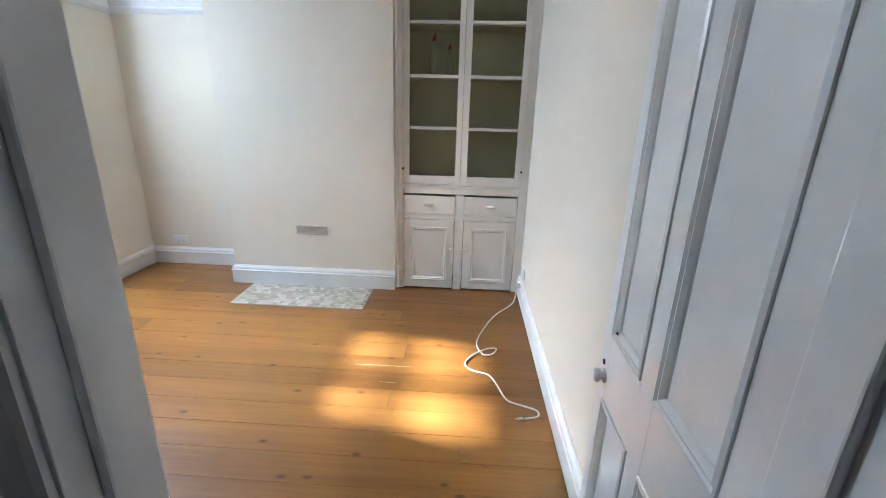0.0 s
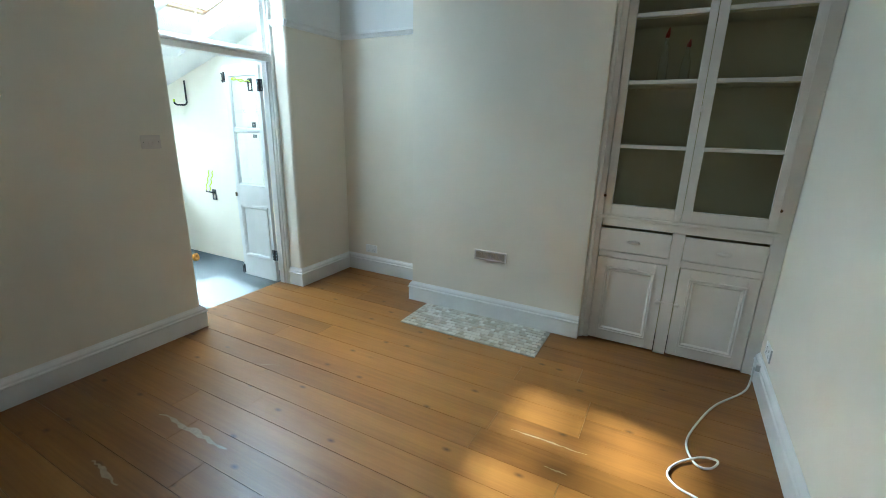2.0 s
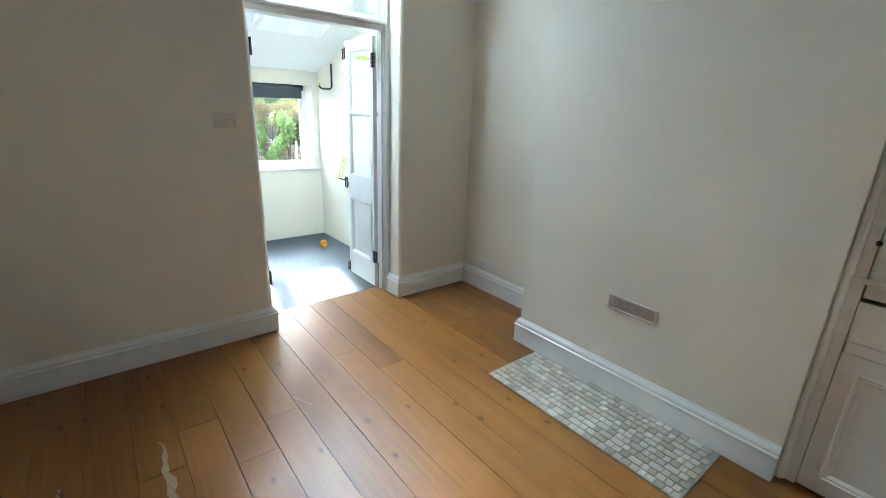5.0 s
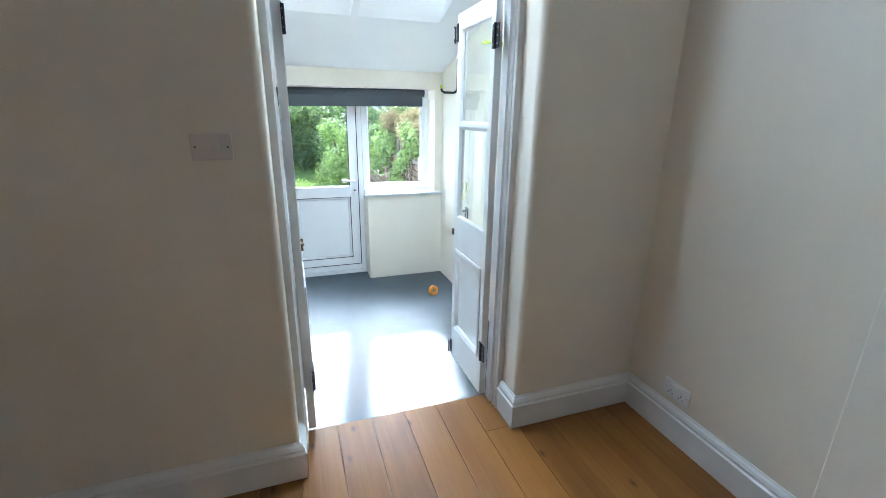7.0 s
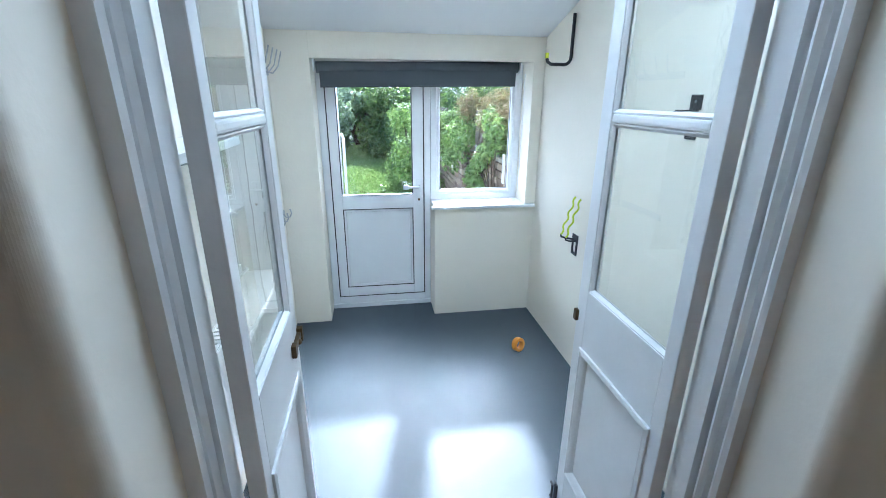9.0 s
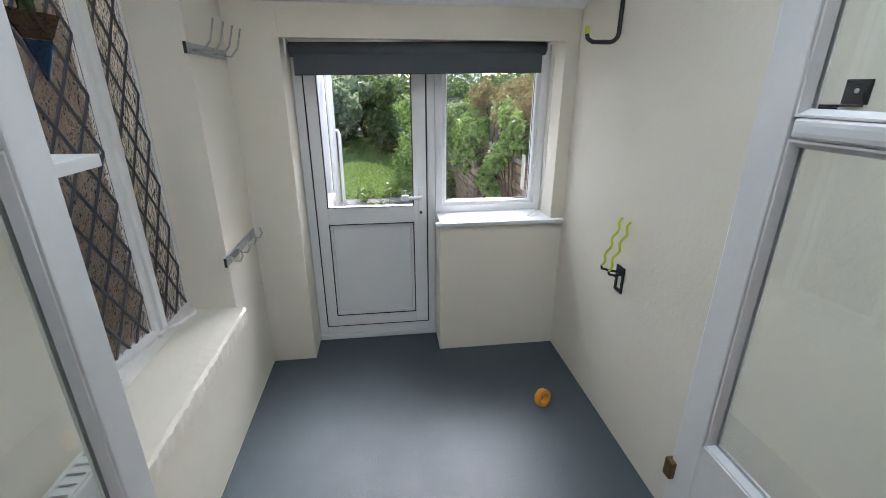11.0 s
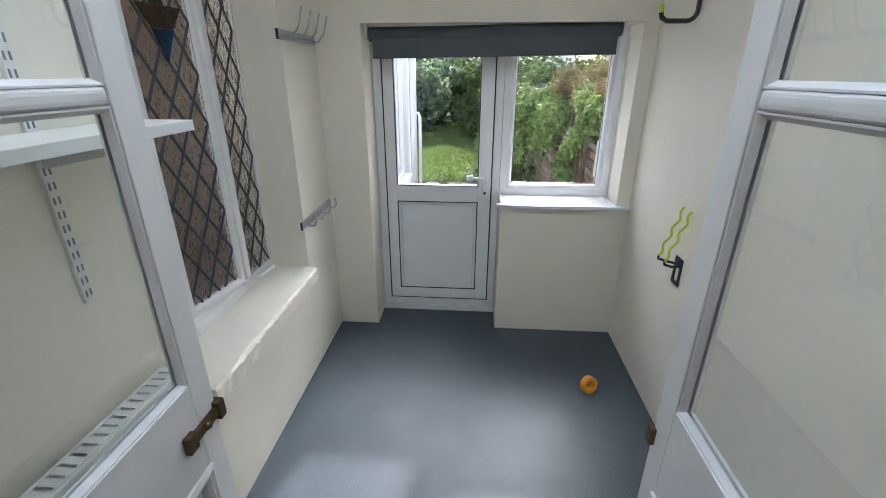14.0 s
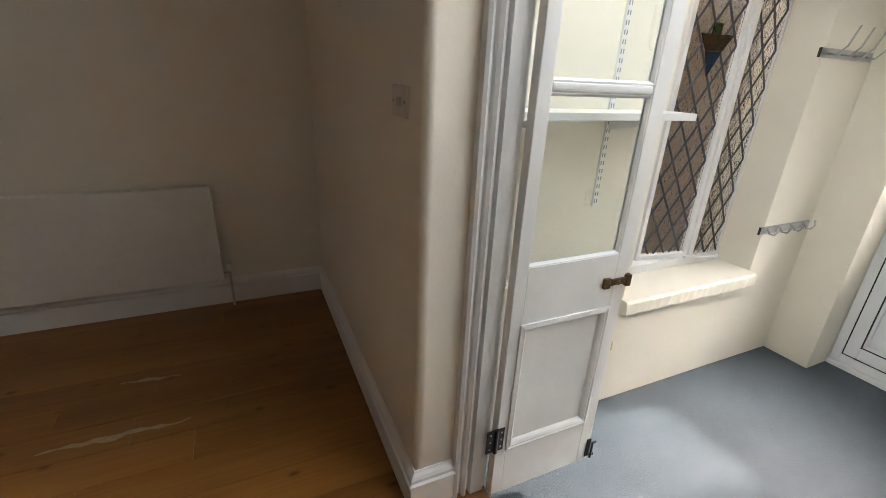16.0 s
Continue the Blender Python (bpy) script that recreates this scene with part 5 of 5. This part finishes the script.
def lumps_along(seed, n, lo, hi, r0, r1):
    rr = random.Random(seed)
    return [(tuple(rr.uniform(a, c) for a, c in zip(lo, hi)), tuple(rr.uniform(r0, r1) for _ in range(3))) for _ in range(n)]


# climber on the garden wall
shrub("climbing_shrub", "leafy green climber spilling over the brick wall", "climber", (-7.9, 5.84, GZ), lumps_along(1, 11, (-9.2, 5.72, 0.72), (-7.55, 5.98, 1.34), 0.12, 0.22) + lumps_along(6, 8, (-7.3, 5.78, 1.05), (-6.0, 5.95, 1.33), 0.07, 0.15) + [((-7.45, 5.76, 0.98), (0.2, 0.12, 0.13)), ((-7.35, 5.74, 0.86), (0.12, 0.09, 0.09))], 5000, 0.058, M_LEAF_BRIGHT, 1, 0.03)
shrub("climbing_shrub", "leafy green climber trailing down the brick wall", "climber", (-6.35, 5.83, GZ), [((-7.15 + 0.16 * k, 5.77, 0.60 + 0.085 * k), (0.14, 0.06, 0.09 + 0.012 * k)) for k in range(8)] + lumps_along(2, 4, (-6.9, 5.74, 0.3), (-6.3, 5.8, 0.75), 0.05, 0.10), 1250, 0.060, M_LEAF_BRIGHT, 2, 0.02)
shrub("rusty_hedge", "hedge with reddish brown dying twigs on top of the wall", "hedge", (-7.2, 6.2, GZ), lumps_along(3, 20, (-8.7, 5.92, 1.26), (-5.9, 6.25, 1.42), 0.12, 0.2), 11000, 0.070, M_LEAF_RUST, 3, 0.03, "", 0.13)
shrub("border_shrub", "bright green shrub leaning over the lawn edge", "shrub", (-10.2, 5.5, GZ), lumps_along(4, 16, (-11.8, 5.2, -0.1), (-9.0, 5.8, 1.25), 0.20, 0.36), 9000, 0.075, M_LEAF_BRIGHT, 4, 0.04)
shrub("border_shrub", "mixed green shrub beyond the brick wall", "shrub", (-12.5, 6.0, GZ), lumps_along(5, 12, (-14.5, 5.3, 0.2), (-11.0, 6.8, 1.6), 0.35, 0.6), 6000, 0.13, M_LEAF_DARK, 5, 0.05)
shrub("ground_weeds", "low weeds creeping over the edge of the paving", "weeds", (-9.6, 4.9, GZ), lumps_along(7, 16, (-10.6, 4.2, GZ + 0.02), (-8.4, 5.5, GZ + 0.08), 0.06, 0.20), 1500, 0.07, M_LEAF_MID, 7, 0.006)
# far end of the lawn
for k, (x, y, h, mat, lab) in enumerate(((-16.6, 2.9, 2.2, M_LEAF_PALE, "tall light green bush at the end of the lawn"), (-19.5, 4.2, 2.3, M_LEAF_DARK, "dark evergreen tree at the end of the lawn"), (-16.8, 5.7, 2.1, M_LEAF_MID, "dense green tree at the end of the lawn"), (-20.5, 7.6, 2.4, M_LEAF_MID, "dark green tree behind the garden"), (-16.0, 8.9, 2.2, M_LEAF_DARK, "green tree in the next garden"), (-22.0, 1.0, 2.5, M_LEAF_DARK, "tall dark tree behind the garden"), (-13.0, 10.0, 2.2, M_LEAF_DARK, "green tree over the fence"), (-21.0, 10.5, 2.5, M_LEAF_DARK, "tall dark tree behind the fence"))):
    shrub("tree", lab, "tree", (x, y, GZ), lumps_along(20 + k, 22, (x - 1.1, y - 1.15, 0.05), (x + 1.1, y + 1.15, h - 0.5), 0.28, 0.62), 7500, 0.17, mat, 20 + k, 0.12)

shrub("far_hedge", "tall dark hedge closing the garden", "hedge", (-22.5, 5, GZ), lumps_along(40, 44, (-23.5, -3.0, 0.2), (-21.8, 13.0, 2.5), 0.7, 1.1), 20000, 0.26, M_LEAF_DARK, 40, 0.12)
# lawn, as blades on a low bank
rng = np.random.default_rng(8)
b = B()
bx(b, (-21.0, 1.0, GZ - 0.05), (-10.2, 5.8, GZ + 0.03), 0.02)
lawn = thing("lawn", "rough green lawn", "lawn", (-14, 3.5, GZ), "", "stuff")
part("turf", b, ground_material("turf", [(0.3, (0.15, 0.26, 0.05)), (0.5, (0.23, 0.36, 0.09)), (0.7, (0.33, 0.42, 0.15))], 2.5, 0.8), lawn)
n = 30000
c = np.stack([rng.uniform(-20, -10.1, n), rng.uniform(1.5, 5.9, n), np.full(n, GZ + 0.045)], 1)
nr = np.stack([rng.normal(size=n), rng.normal(size=n), rng.uniform(-0.2, 0.5, n)], 1)
nr /= np.linalg.norm(nr, axis=1)[:, None]
o = new("blades", leaf_mesh("blades", c, nr, rng.uniform(0.07, 0.17, n), M_GRASS, rng, 0.22))
o.parent = lawn
o.location = -lawn.location


def white_extension():
    h = thing("house_extension", "white rendered rear extension with a window and downpipe", "building", (-7.2, 3.4, GZ))
    y = 4.22
    b = B()
    for a, c_, z0, z1 in ((-7.45, -7.0, GZ - 0.1, 2.9), (-6.05, -5.62, GZ - 0.1, 2.9), (-7.0, -6.05, GZ - 0.1, 0.55), (-7.0, -6.05, 1.75, 2.9)):
        bx(b, (a, y - 0.25, z0), (c_, y, z1))
    bx(b, (-7.45, 1.0, GZ - 0.1), (-7.2, y - 0.25, 2.9))
    part("wall", b, M_RENDER, h)
    b = B()
    bx(b, (-7.55, 0.9, 2.9), (-5.5, y + 0.08, 3.0))
    part("roof", b, M_FENCE, h)
    b = B()
    frame_strip(b, y - 0.10, (-7.0, -6.05, 0.55, 1.75), "y", 1, [(0, 0), (0.06, 0), (0.06, 0.05), (0, 0.05)])
    bx(b, (-6.55, y - 0.10, 0.6), (-6.50, y - 0.045, 1.70))
    w = part("window", b, M_UPVC, h, "white framed window")
    b = B()
    bx(b, (-6.95, y - 0.08, 0.6), (-6.1, y - 0.074, 1.70))
    part("pane", b, M_GLASS, w)
    b = B()
    bx(b, (-7.05, y + 0.0005, 0.48), (-6.0, y + 0.07, 0.54), 0.01)
    part("sill", b, M_RENDER, h)
    b = B()
    tube(b, [(-7.38, y + 0.05, GZ + 0.001), (-7.38, y + 0.05, 2.85)], 0.034, 12)
    part("downpipe", b, M_UPVC, h, "white plastic downpipe", True)
    b = B()
    tube(b, [(-7.38, y + 0.115, GZ + 0.001), (-7.38, y + 0.115, 1.06), (-7.38, y + 0.10, 1.10), (-7.38, y + 0.06, 1.10), (-7.38, y + 0.05, 1.06)], 0.018, 10)
    part("waste_pipe", b, M_UPVC, h, "white plastic waste pipe with a bent top", True)
    b = B()
    bx(b, (-7.15, 1.1, GZ), (-5.7, 3.7, GZ + 0.02))
    part("inner_floor", b, M_PAVE, h)


white_extension()


def side_wall():
    """The neighbour's brick wall close outside the leaded window."""
    w = thing("wall_neighbour", "orange brown brick wall across the side passage", "wall", (-4.3, 3.1, GZ), "", "structure")
    m = brick_material((0.36, 0.21, 0.11), (0.45, 0.30, 0.18), (0.30, 0.17, 0.09), (0.42, 0.31, 0.21), (0.45, 0.36, 0.26), "orange_brick")
    b = B()
    bx(b, (-6.2, 2.85, GZ - 0.1), (-2.86, 3.098, 2.10))
    part("mortar", b, M_MORTAR, w)
    b = B()
    bx(b, (-0.1045, -0.014, -0.0315), (0.1045, 0.014, 0.0315), 0.004, 1)
    me = finish(b, "brick", m)
    rest = B()
    rr = random.Random(41)
    for r in range(31):
        z = GZ + 0.04 + 0.075 * r
        for k in range(14):
            x = -6.05 + 0.225 * k + (0.1125 if r % 2 else 0.0)
            y = 3.10 + rr.uniform(-0.003, 0.004)
            if -4.7 < x < -3.6 and z < 2.0:
                o = new("brick", me)
                o.parent = w
                o.location = Vector((x, y, z)) - w.location
            else:
                bx(rest, (x - 0.1045, y - 0.014, z - 0.0315), (x + 0.1045, y + 0.014, z + 0.0315))
    part("brick_courses", rest, m, w)


side_wall()
b = B()
bx(b, (-5.61, 0.5, GZ - 0.3), (XF, UY0 - 0.35, GZ))
structure("ground_passage", b, M_SOIL, "bare soil in the side passage", "ground")


def wood_fence():
    f = thing("boundary_fence", "grey weathered closeboard fence beyond the wall", "fence", (-12, 6.1, GZ))
    me = None
    for k in range(34):
        if me is None:
            b = B()
            bx(b, (-0.07, -0.012, 0.0), (0.07, 0.008, 1.62), 0.003, 1)
            me = finish(b, "board", M_FENCE)
        o = new("board", me)
        o.parent = f
        o.location = Vector((-10.75 - 0.15 * k, 6.12, GZ)) - f.location
    b = B()
    bx(b, (-16.0, 6.1285, GZ + 0.4), (-10.6, 6.17, GZ + 0.48))
    part("rail", b, M_FENCE, f)


wood_fence()


def wall_top_fence():
    f = thing("wall_fence", "grey weathered boards standing on the brick wall", "fence", (-6.8, 6.0, 0.945))
    me = None
    for k in range(17):
        if me is None:
            b = B()
            bx(b, (-0.052, -0.012, 0.0), (0.052, 0.008, 0.42), 0.003, 1)
            me = finish(b, "board", M_FENCE)
        o = new("board", me)
        o.parent = f
        o.location = Vector((-5.9 - 0.11 * k, 5.985, 0.945)) - f.location
    for z in (1.02, 1.27):
        b = B()
        bx(b, (-7.72, 5.9935, z), (-5.84, 6.03, z + 0.06))
        part("rail", b, M_FENCE, f)


wall_top_fence()
b = B()
bx(b, (-6.15, 5.872, 0.735), (-6.095, 5.889, 1.01), 0.004)
single("thermometer_board", b, M_WHITEPLASTIC, "pale weathered strip fixed to the brick wall", "wall plate")
b = B()
rr = random.Random(3)
grid = [[b.verts.new((-16.2 + rr.uniform(-0.08, 0.08) - 0.1 * j, 6.9 + 0.16 * i + rr.uniform(-0.05, 0.05), 1.2 + 0.2 * j)) for i in range(6)] for j in range(9)]
for j in range(8):
    for i in range(5):
        b.faces.new((grid[j][i], grid[j][i + 1], grid[j + 1][i + 1], grid[j + 1][i]))
bmesh.ops.solidify(b, geom=b.faces[:], thickness=0.02)
tube(b, [(-16.35, 7.3, GZ), (-16.35, 7.3, 1.3)], 0.03, 8)
single("plastic_sheet", b, M_RENDER, "pale plastic sheet draped over a post", "sheet")

# paving slabs between the house and the lawn
patio = thing("pavement", "worn grey paving slabs with weeds between", "paving", (-8, 4.8, GZ), "", "structure")
mesh_slabs = []
for k in range(3):
    b = B()
    bx(b, (-0.292, -0.292, 0.0005), (0.292, 0.292, 0.03), 0.006, 1)
    mesh_slabs.append(finish(b, "slab", M_PAVE))
rr = random.Random(12)
for i in range(8):
    for j in range(3):
        o = new("slab", mesh_slabs[(i + j) % 3])
        o.parent = patio
        o.location = Vector((-5.85 - 0.6 * i, 4.38 + 0.6 * j, GZ + rr.uniform(0, 0.006))) - patio.location

# ---- pieces: brick wall, hearth mosaic, floorboards ----
wallg = thing("garden_wall", "old brown brick garden wall with a pier", "wall", (-8, 6.0, GZ), "", "structure")
b = B()
bx(b, (-7.7, 5.915, GZ - 0.1), (-5.81, 6.11, 0.94))
bx(b, (-10.6, 5.915, GZ - 0.1), (-7.7, 6.11, 0.46))
part("mortar", b, M_MORTAR, wallg)
b = B()
bx(b, (-7.7, 5.77, GZ - 0.1), (-7.41, 5.9149, 0.90))
part("pier_core", b, M_MORTAR, wallg)
b = B()
bx(b, (-0.1045, -0.016, -0.0315), (0.1045, 0.016, 0.0315), 0.004, 1)
me_brick = finish(b, "brick", M_BRICK)
b = B()
bx(b, (-0.052, -0.016, -0.0325), (0.052, 0.016, 0.0325), 0.004, 1)
me_half = finish(b, "brick", M_BRICK)
rr = random.Random(31)
far = B()
for r in range(20):
    z = GZ + 0.04 + 0.075 * r
    for k in range(22):
        x = -5.93 - 0.225 * k - (0.1125 if r % 2 else 0.0)
        y = 5.906 + rr.uniform(-0.004, 0.003)
        if z > (0.45 if x < -7.6 else 0.93):
            continue
        if x > -8.55:
            o = new("brick", me_brick)
            o.parent = wallg
            o.location = Vector((x, y, z)) - wallg.location
        else:
            bx(far, (x - 0.1075, y - 0.016, z - 0.0325), (x + 0.1075, y + 0.016, z + 0.0325))
    for k, x in enumerate(() if z > 0.93 else (-7.505, -7.67) if r % 2 else (-7.45, -7.615)):
        o = new("brick", me_half if (k == 0) != bool(r % 2) else me_brick)
        o.parent = wallg
        o.location = Vector((x, 5.757 + rr.uniform(-0.003, 0.003), z)) - wallg.location
part("brick_courses", far, M_BRICK, wallg)
b = B()
bx(b, (-0.016, -0.062, -0.0315), (0.016, 0.062, 0.0315), 0.004, 1)
me_side = finish(b, "brick", M_BRICK)
for r in range(17):
    o = new("brick", me_side)
    o.parent = wallg
    o.location = Vector((-7.402 + rr.uniform(-0.003, 0.003), 5.832, GZ + 0.04 + 0.075 * r)) - wallg.location

# bare streaks where the varnish has worn off
M_BARE = plain("bare_worn_pine", (0.47, 0.35, 0.22), 0.7, 0, 0.3, 60, 0.2)
rr = random.Random(77)
wear_holder = thing("worn_patches", "pale bare streaks worn into the varnished floorboards", "worn patch", (-0.5, 3.8, 0), "", "structure")


def worn(x0, y0, x1, y1, w):
    """A ragged pale streak along the boards."""
    b = B()
    n = 14
    top, low = [], []
    for i in range(n + 1):
        t = i / n
        h = w * (0.25 + 0.75 * math.sin(math.pi * t)) * rr.uniform(0.35, 1.0)
        c = (x0 + (x1 - x0) * t, y0 + (y1 - y0) * t + rr.uniform(-0.2, 0.2) * w)
        top.append(b.verts.new((c[0], c[1] + h / 2, 0.0014)))
        low.append(b.verts.new((c[0], c[1] - h / 2, 0.0014)))
    for i in range(n):
        b.faces.new((low[i], low[i + 1], top[i + 1], top[i]))
    part("streak", b, M_BARE, wear_holder)


for spot in ((-0.089, 4.40, 0.304, 4.407, 0.02), (0.133, 4.23, 0.243, 4.229, 0.013), (-1.805, 3.563, -1.259, 3.566, 0.04), (-1.737, 3.212, -1.478, 3.19, 0.035), (-1.847, 4.135, -1.638, 4.23, 0.006)):
    worn(*spot)


hearth = thing("hearth", "mottled pale mosaic hearth set into the floor", "hearth", (-0.76, 5.4, 0), "", "structure")
b = B()
bx(b, (-1.318, 5.182, -0.02), (-0.198, 5.6205, 0.004))
part("grout", b, M_MORTAR, hearth)
tiles = []
rr = random.Random(17)
for w in (0.0405, 0.062, 0.0405, 0.033):
    b = B()
    bx(b, (-w / 2 + 0.002, -0.0195, 0.0), (w / 2 - 0.002, 0.0195, 0.006), 0.0018, 1)
    tiles.append((w, finish(b, "tile", M_MOSAIC)))
for r in range(10):
    y = 5.205 + r * 0.0432
    x = -1.315
    while x < -0.235:
        w, me = tiles[rr.randrange(4)]
        if x + w > -0.198:
            w, me = tiles[3]
        o = new("tile", me)
        o.parent = hearth
        o.location = Vector((x + w / 2, y, 0.0025 + rr.uniform(0, 0.0008))) - hearth.location
        o.rotation_euler = (0, 0, rr.choice((0, math.pi)))
        x += w

floor = thing("floor", "varnished knotty pine floorboards, worn in streaks", "floor", (-0.7, 4.2, 0), "", "structure")
b = B()
bx(b, (XF, YE - 0.12, -0.12), (XR, YA, -0.022))
part("subfloor", b, M_GAP, floor, "dark gap under the boards")
rr = random.Random(5)
BW = 0.175
known = {-1: [0.24], 0: [-1.74], -4: [0.222], -6: [0.631]}


def plank(x0, x1, y0, y1):
    b = B()
    dz = rr.uniform(-0.0012, 0.0)
    bx(b, (x0 + 0.0006, y0 + 0.0009, -0.0219), (x1 - 0.0006, y1 - 0.0009, dz), 0.0005, 1)
    part("plank", b, M_PINE, floor)


for k in range(-14, 10):
    y0 = 4.686 + k * BW
    y1 = y0 + BW
    y0c, y1c = max(y0, YE - 0.12), min(y1, YA)
    if y1c - y0c < 0.01:
        continue
    inside = y0 >= OY0 and y1 <= OY1
    xs = XF if inside else XW
    cuts = sorted(known.get(k, []) + [c for c in ([rr.uniform(-2.0, 0.6)] if k not in known else [rr.uniform(-2.2, -1.6)] if known[k][0] > 0 else [rr.uniform(0.2, 0.8)])])
    edges = [xs] + cuts + [XR]
    for a, c in zip(edges, edges[1:]):
        plank(a, c, y0c, y1c)
    if not inside and min(y1, OY1) - max(y0, OY0) > 0.01:
        plank(XF, XW, max(y0, OY0), min(y1, OY1))
